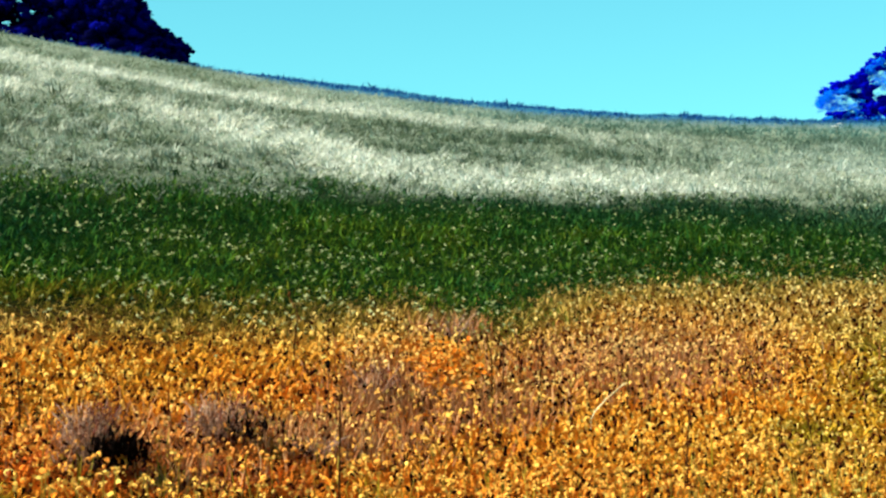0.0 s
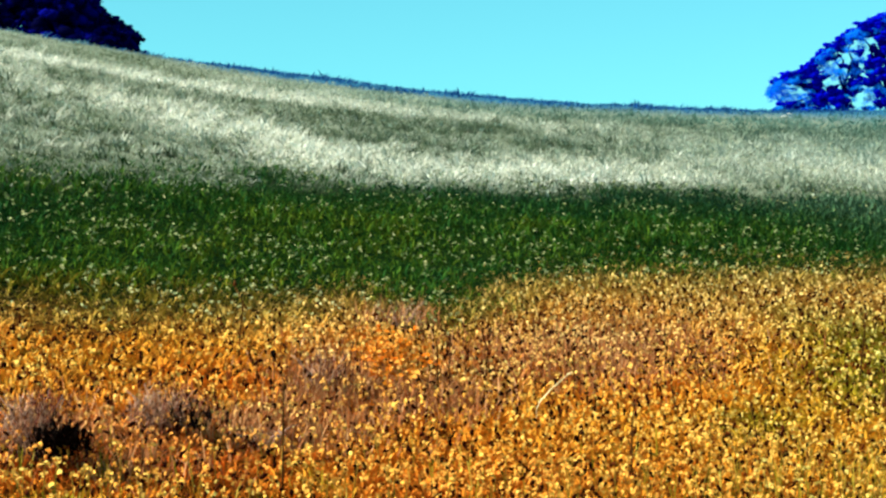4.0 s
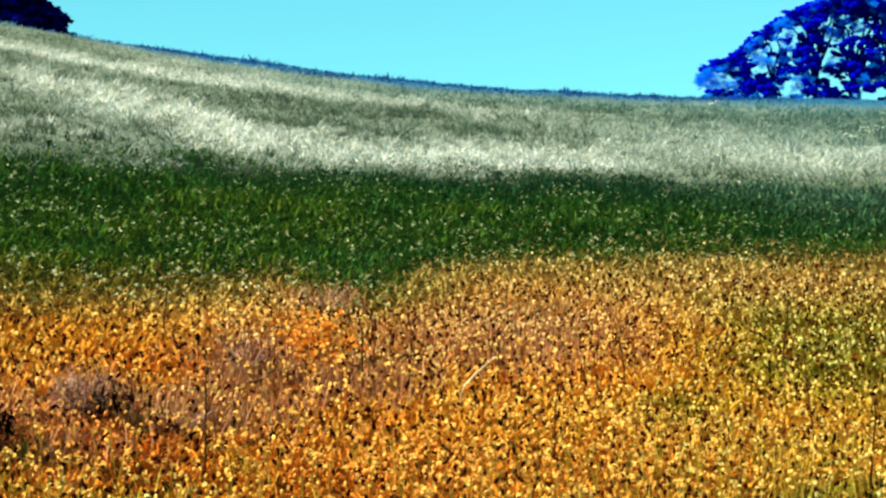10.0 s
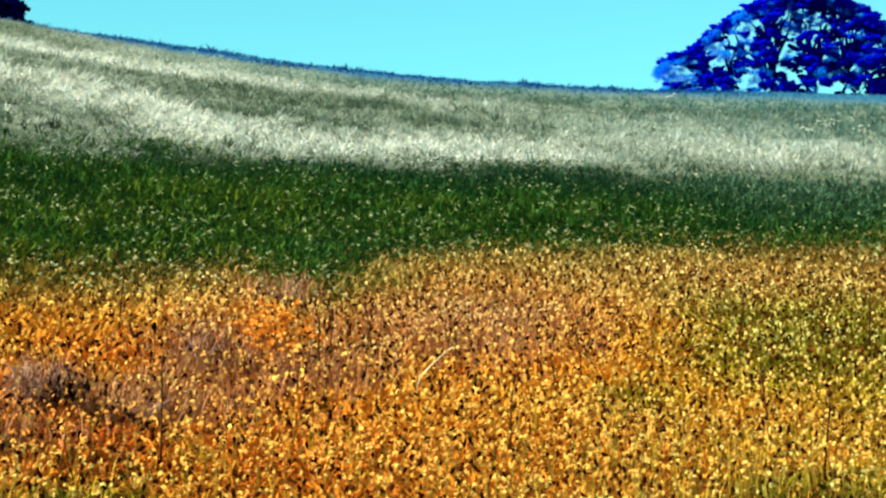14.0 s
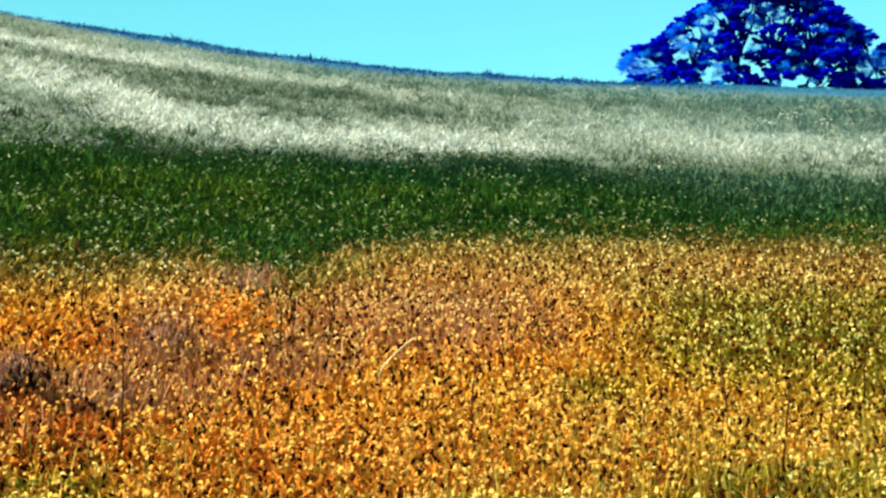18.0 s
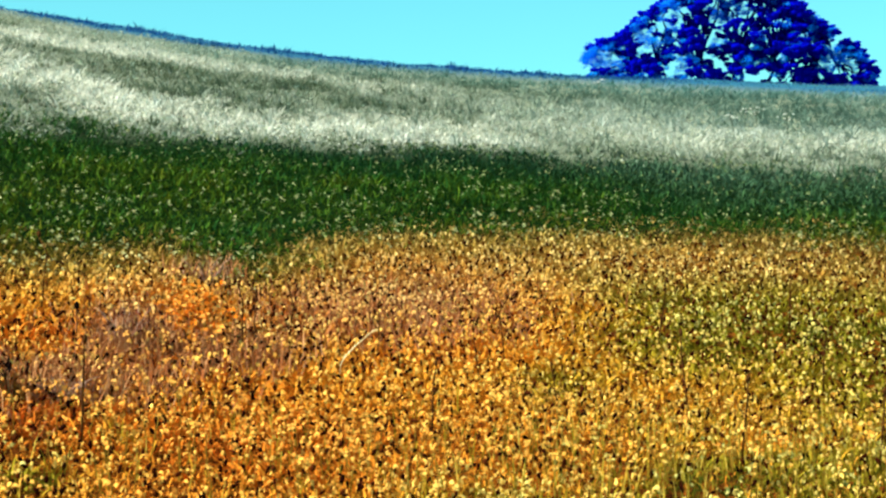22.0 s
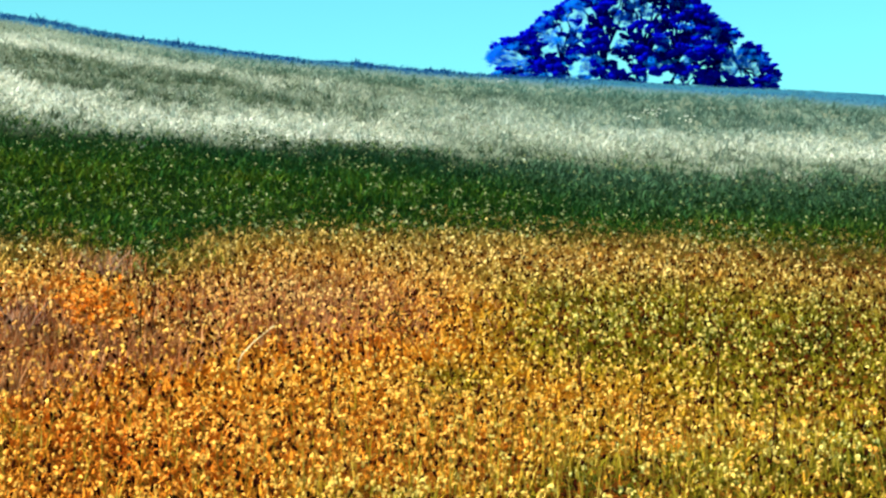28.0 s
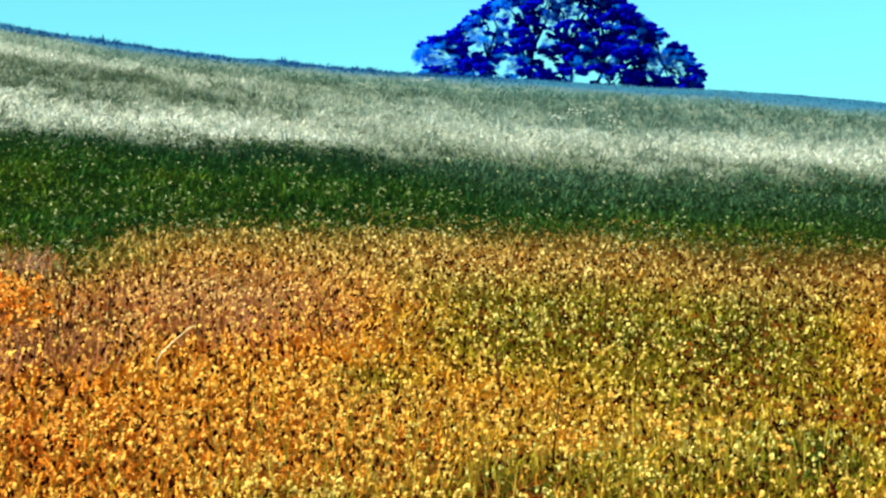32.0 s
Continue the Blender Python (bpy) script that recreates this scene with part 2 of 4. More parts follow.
def belts(x, y):
    """How far a place belongs to the green strip and to the pale slope (0 to 1)."""
    r, az = np.hypot(x, y), np.degrees(np.arctan2(x, y))
    g = belt(GOLD_EDGE, az) * (1 + 0.025 * ripple(x, y, 1.9) + 0.02 * ripple(x, y, 0.7))
    p = belt(PALE_EDGE, az) * (1 + 0.03 * ripple(x, y, 0.8) + 0.05 * ripple(x, 0.3 * y, 2.2))
    return smooth(-2.2, 1.9, r - g), smooth(-2.6 - 2.2 * smooth(-3, -12, az), 1.8 + 2.2 * smooth(-3, -12, az), r - p)


def brow_share(x, y):
    """The belt along the brow painted blue-grey for the colour fringe against the sky, 0 to 1; broader where the hill
    runs out to the right.
    """
    r, az = np.hypot(x, y), np.degrees(np.arctan2(x, y))
    edge = 66.3 + 5.5 * smooth(-9, -15, az) - 1.6 * smooth(-9, -2, az) * smooth(3, -2, az) - 2.6 * smooth(6, 13, az) + 1.5 * ripple(x, 0.4 * y, 0.9)
    return smooth(-3.6 - 1.5 * smooth(5, 13, az), 1.5, r - edge) * smooth(96, 80, r)


def grid_ground():
    rings = [0.0] + [1.5 * 1.045 ** i for i in range(98)] + [110 * 1.12 ** i for i in range(1, 34)]
    turns = np.concatenate([np.arange(-180, -30, 3.0), np.arange(-30, 30, 0.4), np.arange(30, 180, 3.0)])
    rr, aa = np.meshgrid(np.array(rings[1:]), np.radians(turns), indexing="ij")
    x, y = rr * np.sin(aa), rr * np.cos(aa)
    x, y = np.append(x.ravel(), 0), np.append(y.ravel(), 0)
    z = height(x, y)
    n, k = len(turns), len(rings) - 1
    faces = []
    for i in range(k - 1):
        for j in range(n):
            m = (j + 1) % n
            faces.append((i * n + j, i * n + m, (i + 1) * n + m, (i + 1) * n + j))
    faces += [(k * n, (j + 1) % n, j) for j in range(n)]
    me = bpy.data.meshes.new("ground")
    me.from_pydata(np.stack([x, y, z], 1).tolist(), [], faces)
    me.update()
    g, p = belts(x, y)
    for field, v in (("green", g), ("pale", p), ("brow", brow_share(x, y))):
        me.attributes.new(field, "FLOAT", "POINT").data.foreach_set("value", v.astype(np.float32))
    me.materials.append(SOIL)
    for poly in me.polygons:
        poly.use_smooth = True
    me.flip_normals() if me.polygons[0].normal.z < 0 else None
    return tagged(new("ground", me), "dry grassy hillside rising to a rounded brow", "ground", kind="structure")


grid_ground()


# ---- meadow plants ----
def stuff(name, verts, faces, tone, material, label, category, fade=None):
    """One mesh of many small plants. verts (n, 3), faces (m, 3)."""
    me = bpy.data.meshes.new(name)
    me.vertices.add(len(verts))
    me.vertices.foreach_set("co", verts.astype(np.float32).ravel())
    me.loops.add(faces.size)
    me.loops.foreach_set("vertex_index", faces.astype(np.int32).ravel())
    me.polygons.add(len(faces))
    me.polygons.foreach_set("loop_start", np.arange(0, faces.size, 3, dtype=np.int32))
    me.polygons.foreach_set("loop_total", np.full(len(faces), 3, np.int32))
    me.attributes.new("tone", "FLOAT", "POINT").data.foreach_set("value", tone.astype(np.float32))
    if fade is not None:
        me.attributes.new("fade", "FLOAT", "POINT").data.foreach_set("value", fade.astype(np.float32))
    me.update(calc_edges=True)
    me.materials.append(material)
    return me if label is None else tagged(new(name, me), label, category, kind="stuff")


def blade(steps=3, bend=0.35, width=0.05, twist=0.0):
    """A tapering grass blade, one unit high, bending towards +x."""
    v, f = [], []
    for i in range(steps):
        t = i / steps
        w = width * (1 - 0.6 * t)
        cx = bend * t * t
        v += [(cx, -w * math.cos(twist * t), t), (cx + 0.2 * w, w * math.cos(twist * t), t)]
    v.append((bend, 0, 1 - 0.15 * bend))
    for i in range(steps - 1):
        a = 2 * i
        f += [(a, a + 1, a + 3), (a, a + 3, a + 2)]
    f.append((2 * steps - 2, 2 * steps - 1, 2 * steps))
    return np.array(v), np.array(f)


def bud(sides=5, tall=1.0):
    """A closed seed head or small flower, one unit across."""
    v = [(0, 0, -0.5 * tall)]
    for z, q in ((-0.1 * tall, 0.42), (0.22 * tall, 0.5)):
        v += [(q * math.cos(2 * math.pi * i / sides + z), q * math.sin(2 * math.pi * i / sides + z), z) for i in range(sides)]
    v.append((0, 0, 0.5 * tall))
    f = []
    for i in range(sides):
        j = (i + 1) % sides
        f += [(0, 1 + j, 1 + i), (1 + i, 1 + j, 1 + sides + j), (1 + i, 1 + sides + j, 1 + sides + i), (1 + sides + i, 1 + sides + j, 1 + 2 * sides)]
    return np.array(v), np.array(f)


def floret(seed, petals=5, slim=0.30):
    """A loose curled head of small dry petals, one unit across."""
    rng = random.Random(seed)
    v, f = [], []
    for i in range(petals):
        c, up = 2 * math.pi * i / petals + rng.uniform(-0.5, 0.5), rng.uniform(-0.3, 1.2)
        way = Vector((math.cos(c) * math.cos(up), math.sin(c) * math.cos(up), math.sin(up)))
        side = way.cross(Vector((rng.uniform(-1, 1), rng.uniform(-1, 1), 0.7))).normalized() * slim
        long = rng.uniform(0.45, 0.8)
        k = len(v)
        v += [way * 0.03, way * long * 0.55 + side * 0.5, way * long + Vector((0, 0, -0.12)), way * long * 0.5 - side * 0.5]
        f += [(k, k + 1, k + 2), (k, k + 2, k + 3)]
    return np.array([tuple(p) for p in v]), np.array(f)


def curl(turns, slim, rise):
    """A dry head rolled up into a bent strip, about one unit across."""
    v, f = [], []
    steps = 4
    for i in range(steps + 1):
        c = turns * (i / steps - 0.5)
        w = slim * (0.55 + 0.45 * math.sin(math.pi * (i + 0.6) / (steps + 1.2)))
        x, z = 0.45 * math.sin(c), 0.45 * math.cos(c) - 0.25
        v += [(x, -w, z - rise * w), (x * 1.12, w, z * 1.05 + rise * w)]
    for i in range(steps):
        a = 2 * i
        f += [(a, a + 2, a + 3), (a, a + 3, a + 1)]
    return np.array(v), np.array(f)


def planted(shape, places, turn, lean, size, wide=None):
    """Copies of a shape: places (n, 3), turn and lean (n) in radians, size (n)."""
    v, f = shape
    wide = size if wide is None else wide
    n = len(places)
    p = np.empty((n, len(v), 3))
    x, y, z = (v[:, 0][None] * wide[:, None], v[:, 1][None] * wide[:, None], v[:, 2][None] * size[:, None])
    cl, sl = np.cos(lean)[:, None], np.sin(lean)[:, None]
    x, z = x * cl + z * sl, z * cl - x * sl
    ct, st = np.cos(turn)[:, None], np.sin(turn)[:, None]
    p[..., 0] = x * ct - y * st + places[:, 0:1]
    p[..., 1] = x * st + y * ct + places[:, 1:2]
    p[..., 2] = z + places[:, 2:3]
    faces = f[None] + (np.arange(n) * len(v))[:, None, None]
    return p.reshape(-1, 3), faces.reshape(-1, 3)


def gathered(pieces):
    """Joins (verts, faces, tone per vertex) lists."""
    vs, fs, ts, base = [], [], [], 0
    for v, f, t in pieces:
        vs.append(v), fs.append(f + base), ts.append(t)
        base += len(v)
    return np.concatenate(vs), np.concatenate(fs), np.concatenate(ts)


def scattered(rng, count, r0, r1, a0, a1, power=1.0):
    """Places in a fan of the hillside; power under 1 thickens the near side."""
    r = (r0 ** (2 * power) + rng.random(count) * (r1 ** (2 * power) - r0 ** (2 * power))) ** (0.5 / power)
    a = np.radians(a0 + rng.random(count) * (a1 - a0))
    return r * np.sin(a), r * np.cos(a)


def patch(x, y, az, rise, across, deep):
    """A soft round patch of ground at a heading and rise; across and deep in degrees."""
    r, a = np.hypot(x, y), np.degrees(np.arctan2(x, y))
    e = np.degrees(np.arctan(slope(a) - K / np.maximum(r, 4)))
    return np.exp(-((a - az) / across) ** 2 - ((e - rise) / deep) ** 2)


def rise_at(x, y):
    r, a = np.hypot(x, y), np.degrees(np.arctan2(x, y))
    return np.degrees(np.arctan(slope(a) - K / np.maximum(r, 4))), a, r


def warmth(x, y):
    """Tone of the golden belt: 0 rust red, 0.5 gold, 1 olive."""
    t = 0.46 - 0.08 * smooth(2, -6, np.degrees(np.arctan2(x, y))) + 0.06 * smooth(0, 7, np.degrees(np.arctan2(x, y))) + 0.10 * ripple(x, y, 1.1) + 0.07 * ripple(x, y, 2.9)
    # the olive patch at -18.3 puts dark shade into the leaf colour
    for az, rise, across, deep, by in ((-15.4, -0.9, 4.2, 1.0, -0.30), (-5.4, -2.2, 2.6, 1.1, -0.09), (-6.8, 1.2, 2.4, 0.7, -0.08),
                                       (0.6, 1.9, 3.6, 0.8, -0.20), (9.2, 1.5, 3.6, 1.0, 0.30), (15.0, 0.9, 3.0, 1.6, 0.22),
                                       (9.5, -3.1, 3.0, 0.7, 0.18), (5.0, -0.2, 1.6, 0.6, 0.18), (-9.0, -2.6, 2.0, 0.6, 0.15), (18.0, -2.0, 2.4, 1.5, 0.2), (13.0, -2.6, 4.5, 0.9, 0.13), (3.0, -3.6, 3.0, 0.6, 0.22), (-18.3, -1.9, 1.2, 0.4, 0.4), (-11.0, -1.2, 4.5, 0.8, -0.17), (12.5, -1.0, 7.0, 2.4, 0.13), (17.0, -2.8, 3.4, 1.1, 0.22), (10.0, -3.7, 4.0, 0.5, 0.2), (-13.5, 1.7, 4.5, 0.8, 0.12), (2.2, -2.2, 2.2, 1.0, -0.06), (12, 2.7, 5.0, 0.8, 0.10), (16.8, 1.8, 2.4, 1.2, 0.22), (11.2, -1.9, 1.5, 0.35, -0.2)):
        t = t + by * patch(x, y, az, rise, across, deep)
    g = belts(x, y)[0]
    return np.clip(t + 0.35 * g, 0, 1)


def dustiness(x, y):
    """Where the golden belt fades to tan: towards the green strip and in mauve-brown patches."""
    e, a, r = rise_at(x, y)
    d = 0.60 * smooth(1.2, 3.2, e)
    for az, rise, across, deep, by in ((-6.8, 1.2, 1.8, 0.7, 0.5), (-3.5, 1.0, 2.6, 0.6, 0.5), (1.0, 1.8, 2.8, 0.7, 0.45), (-13.5, -0.4, 2.4, 0.6, 0.35), (-8.5, -0.5, 1.8, 0.5, 0.5)):
        d = d + by * patch(x, y, az, rise, across, deep)
    return np.clip(d - 0.5 * patch(x, y, -5.4, 1.3, 0.9, 0.5) - 0.45 * patch(x, y, 10, 1.5, 4.5, 1.2) - 0.4 * patch(x, y, -13.5, 2.1, 4.5, 0.8), 0, 0.92)


def bareness(x, y):
    """Dark green hollows in the golden belt where few heads stand, 0 to 1."""
    b = 0
    for az, rise, across, deep in ((9.2, -3.4, 1.2, 0.45), (-9.4, -3.1, 1.0, 0.4), (13.3, -3.4, 0.4, 0.2), (-14.3, -2.3, 1.2, 0.3), (17.6, -2.2, 1.0, 0.4), (-7.1, -1.8, 0.6, 0.2), (-11.2, -2.9, 1.3, 0.35)):
        b = b + patch(x, y, az, rise, across, deep)
    return np.clip(b, 0, 1)


def golden_meadow():
    rng = np.random.default_rng(11)
    x, y = scattered(rng, 66000, 8.5, 29.0, -21, 23, 0.75)
    g = belts(x, y)[0]
    rim = rise_at(x, y)[0] - np.interp(np.degrees(np.arctan2(x, y)), *zip(*GOLD_EDGE))
    keep = ((rng.random(len(x)) > g ** 0.55) | (rng.random(len(x)) < 0.30 * smooth(1.5, 0.1, rim))) & (rng.random(len(x)) < 0.68 + 0.32 * smooth(11.0, 14.5, np.hypot(x, y)))
    x, y = x[keep], y[keep]
    n = len(x)
    far, way = 2.0 + 26 * np.sqrt(rng.random(9000)), rng.uniform(-180, 180, 9000)
    out = (far < 9) | (np.abs(way - 1) > 22)
    x = np.concatenate([x, (far * np.sin(np.radians(way)))[out]])
    y = np.concatenate([y, (far * np.cos(np.radians(way)))[out]])
    n = len(x)
    bare = bareness(x, y)
    rim = rise_at(x, y)[0] - np.interp(np.degrees(np.arctan2(x, y)), *zip(*GOLD_EDGE))
    stray, border = smooth(0.0, 0.5, rim), smooth(-0.9, 0.0, rim)
    z, tone, fade = height(x, y), np.clip(warmth(x, y) + 0.4 * bare + 0.07 * border, 0, 1), np.clip(dustiness(x, y) + 0.3 * stray, 0, 0.92)
    tall = rng.uniform(0.11, 0.25, n) * (1 + 0.3 * ripple(x, y, 1.4)) * (1 - 0.35 * stray)
    foot = np.stack([x, y, z - 0.01], 1)
    leaves = []
    for bend, wide in ((0.5, 0.055), (0.8, 0.070), (0.3, 0.050), (0.6, 0.060)):
        v, f = planted(blade(3, bend, wide), foot, rng.uniform(0, 6.28, n), rng.uniform(0.05, 0.8, n), tall * rng.uniform(0.35, 0.75, n), tall * rng.uniform(0.6, 1.2, n))
        leaves.append((v, f, np.repeat(tone, len(v) // n)))
    stuff("golden_meadow_leaves", *gathered(leaves), GOLD_LEAF, "ochre and rust coloured dry leaves covering the lower hillside", "meadow grass", np.concatenate([np.repeat(fade, len(v) // n)] * 4))
    heads, grey = [], []
    kinds = [(curl(2.6, 0.15, 0.9), 0.028, 0.046), (curl(3.8, 0.13, 0.5), 0.030, 0.048), (curl(1.6, 0.16, 1.1), 0.028, 0.048), (floret(4, 4, 0.5), 0.026, 0.044), (bud(5, 1.4), 0.014, 0.024)]
    lot = rng.integers(0, 11, n)
    away, side = np.hypot(x, y), np.degrees(np.arctan2(x, y))
    edge = belts(x, y)[0]
    for k, (shape, low, high) in enumerate(kinds):
        pick = (lot == k) | ((lot == k + 5) & (rng.random(n) < 0.6))
        pick &= (rng.random(n) > 1.6 * edge) & (rng.random(n) > 0.3 * smooth(5, 11, side)) & (rng.random(n) > 0.35 * smooth(17, 21, away))
        pick &= (rng.random(n) < 0.82 + 0.5 * ripple(x, y, 2.3)) & (rng.random(n) > 0.8 * bare) & (rng.random(n) > 0.35 * border)
        m = int(pick.sum())
        lean, turn = rng.uniform(0, 0.5, m), rng.uniform(0, 6.28, m)
        up = tall[pick] * rng.uniform(0.85, 1.25, m)
        at = foot[pick] + np.stack([np.sin(lean) * np.cos(turn) * up, np.sin(lean) * np.sin(turn) * up, np.cos(lean) * up], 1)
        big = rng.uniform(low, high, m) * 1.08
        v, f = planted(shape, at, rng.uniform(0, 6.28, m), rng.uniform(-1.5, 1.5, m), big * rng.uniform(1.1, 1.6, m), big)
        heads.append((v, f, np.repeat(np.clip(tone[pick] * 0.85 + 0.10, 0, 1), len(v) // m)))
        grey.append(np.repeat(fade[pick], len(v) // m))
    # dark buds stand in for the shaded gaps between the bright heads
    pick = (((lot >= 9) & (rng.random(n) < 0.75)) | (rng.random(n) < 0.04 + 0.10 * bare)) & (edge < 0.2) & (stray < 0.3)
    m = int(pick.sum())
    at = foot[pick] + np.stack([rng.normal(0, 0.03, m), rng.normal(0, 0.03, m), tall[pick] * rng.uniform(0.8, 1.15, m)], 1)
    v, f = planted(bud(5, 1.7), at, rng.uniform(0, 6.28, m), rng.uniform(0, 1.3, m), rng.uniform(0.024, 0.046, m), rng.uniform(0.020, 0.034, m))
    stuff("dark_gap_buds", v, f, np.repeat(rng.random(m), len(v) // m), GAP_DARK, "small dark brown buds put in as shaded gaps among the gold flowers", "wildflowers")
    stuff("golden_flower_heads", *gathered(heads), GOLD_HEAD, "golden and cream dried flower heads above the meadow", "wildflowers", np.concatenate(grey))


golden_meadow()


def green_strip():
    rng = np.random.default_rng(12)
    x, y = scattered(rng, 120000, 17.0, 46.0, -44, 44, 0.8)
    g, p = belts(x, y)
    keep = rng.random(len(x)) < g * (1 - 0.97 * p) * np.where(np.abs(np.arctan2(x, y)) < 0.40, 1, 0.25)
    x, y, g, p = x[keep], y[keep], g[keep], p[keep]
    n = len(x)
    foot = np.stack([x, y, height(x, y) - 0.01], 1)
    e, a, r = rise_at(x, y)
    rim = e - np.interp(a, *zip(*GOLD_EDGE))
    tone = 0.36 - 0.10 * smooth(-9, -2, a) + 0.14 * ripple(x, y, 0.5) + 0.12 * ripple(x, 0.5 * y, 1.6) + (0.32 + 0.14 * smooth(-2, -8, a)) * smooth(1.15 + 0.6 * smooth(-1, -7, a), 0.1, rim)
    tone = np.clip(tone + 0.12 * patch(x, y, -6, 4.8, 5, 0.7) - 0.20 * patch(x, y, -15.5, 6.1, 5.0, 0.8) + 0.14 * patch(x, y, 2, 5.0, 3, 0.25) + 0.30 * patch(x, y, -1.1, 5.45, 0.9, 0.14) - 0.24 * smooth(1.0, 0.1, np.interp(a, *zip(*PALE_EDGE)) - e) * smooth(-12, -3, a) - 0.04 * smooth(-4, -11, a) + 0.06 * smooth(1, 6, a), 0, 1)
    tall = rng.uniform(0.08, 0.21, n) * (1 + 0.35 * ripple(x, y, 1.5)) * (1 - 0.3 * (1 - g)) * (1 - 0.3 * p) * (1 - 0.35 * smooth(1.2, 0.2, rim))
    leaves = []
    for bend, wide in ((0.4, 0.06), (0.7, 0.07), (0.25, 0.05)):
        v, f = planted(blade(3, bend, wide), foot, rng.uniform(0, 6.28, n), rng.uniform(0.0, 0.55, n), tall * rng.uniform(0.5, 1.1, n), tall * rng.uniform(0.9, 1.7, n))
        leaves.append((v, f, np.repeat(tone, len(v) // n)))
    dull = 0.75 * smooth(1.0 + 0.9 * smooth(4, 11, a), 0.0, np.interp(a, *zip(*PALE_EDGE)) - e) * (0.1 + 0.7 * smooth(3, 9, a))
    stuff("green_strip_grass", *gathered(leaves), GREEN_LEAF, "dark green lush grass in the damp strip across the hill", "grass", np.concatenate([np.repeat(dull, len(v) // n)] * 3))
    pick = rng.random(n) < 0.07 + 0.12 * (ripple(x, y, 1.2) > 0.1)
    m = int(pick.sum())
    up = tall[pick] * rng.uniform(0.9, 1.15, m)
    at = foot[pick] + np.stack([rng.normal(0.03, 0.04, m), rng.normal(0, 0.04, m), up], 1)
    v, f = planted(floret(8, 4, 0.4), at, rng.uniform(0, 6.28, m), rng.uniform(0.0, 0.9, m), rng.uniform(0.045, 0.085, m))
    stuff("green_strip_ears", v, f, np.repeat(np.clip(tone[pick] + np.where(rng.random(m) < 0.35, 0.45, 0.0) + rng.normal(0, 0.1, m), 0, 1), len(v) // m), GREEN_HEAD, "grey-green grass ears over the dark strip", "grass ears")


green_strip()


def pale_slope():
    rng = np.random.default_rng(13)
    x, y = scattered(rng, 210000, 24.0, 84.0, -44, 44, 0.75)
    g, p = belts(x, y)
    keep = rng.random(len(x)) < p * np.where(np.abs(np.arctan2(x, y)) < 0.42, 1, 0.2)
    x, y = x[keep], y[keep]
    thin = rng.random(len(x)) > brow_share(x, y)
    x, y = x[thin], y[thin]
    n = len(x)
    foot = np.stack([x, y, height(x, y) - 0.01], 1)
    e, a, r = rise_at(x, y)
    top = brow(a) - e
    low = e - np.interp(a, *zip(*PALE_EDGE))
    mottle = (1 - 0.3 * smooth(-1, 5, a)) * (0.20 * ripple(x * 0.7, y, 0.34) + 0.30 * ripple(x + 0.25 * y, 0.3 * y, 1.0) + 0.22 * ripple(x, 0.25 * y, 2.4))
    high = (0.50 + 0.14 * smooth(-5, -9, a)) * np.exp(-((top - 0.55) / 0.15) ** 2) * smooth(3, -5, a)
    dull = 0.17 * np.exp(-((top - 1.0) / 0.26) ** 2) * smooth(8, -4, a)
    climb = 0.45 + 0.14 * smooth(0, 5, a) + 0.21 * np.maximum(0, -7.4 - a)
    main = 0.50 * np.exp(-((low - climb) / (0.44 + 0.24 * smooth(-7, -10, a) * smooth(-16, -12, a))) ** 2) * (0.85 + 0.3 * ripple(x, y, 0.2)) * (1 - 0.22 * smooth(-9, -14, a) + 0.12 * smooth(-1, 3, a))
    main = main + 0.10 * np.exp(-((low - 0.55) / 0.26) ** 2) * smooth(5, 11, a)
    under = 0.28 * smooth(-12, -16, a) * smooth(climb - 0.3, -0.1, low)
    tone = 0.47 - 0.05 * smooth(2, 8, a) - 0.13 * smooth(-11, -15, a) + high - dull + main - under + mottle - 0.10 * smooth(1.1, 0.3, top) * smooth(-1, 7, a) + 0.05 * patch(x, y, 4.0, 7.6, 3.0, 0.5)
    # crest darkened to run into the painted blue fringe of the brow
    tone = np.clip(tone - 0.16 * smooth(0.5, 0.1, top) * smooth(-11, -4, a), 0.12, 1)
    tall = rng.uniform(0.09, 0.22, n) * (1 - 0.45 * smooth(58, 70, r))
    leaves = []
    for bend, wide in ((0.5, 0.09), (0.8, 0.11)):
        v, f = planted(blade(2, bend, wide), foot, rng.uniform(0, 6.28, n), rng.uniform(0.0, 0.9, n), tall * rng.uniform(0.6, 1.1, n), tall * rng.uniform(0.8, 1.5, n))
        leaves.append((v, f, np.repeat(tone, len(v) // n)))
    # tussocks: fans of longer blades that lean out from one root
    pick = rng.random(n) < 0.075 * (1 + 0.5 * ripple(x, y, 0.6)) * smooth(0.10, 0.5, top) * smooth(0.5, 0.9, belts(x, y)[1])
    tuss, k, many = pick, int(pick.sum()), 22
    hue = np.clip(tone[pick] + rng.choice([-0.42, -0.16, 0.04, 0.26], k) * (1 - 0.45 * smooth(0, 6, a[pick])) * (0.4 + 0.6 * smooth(62, 40, r[pick])), 0.05, 1)
    big = rng.uniform(0.16, 0.38, k)
    root = np.repeat(foot[pick], many, 0) + np.stack([rng.normal(0, 0.07, k * many), rng.normal(0, 0.07, k * many), np.zeros(k * many)], 1)
    long = np.repeat(big, many) * rng.uniform(0.5, 1.05, k * many)
    v, f = planted(blade(2, 0.6, 0.055), root, rng.uniform(0, 6.28, k * many), rng.uniform(0.0, 0.75, k * many), long, long * 1.2)
    leaves.append((v, f, np.repeat(np.repeat(hue, many), len(v) // (k * many))))
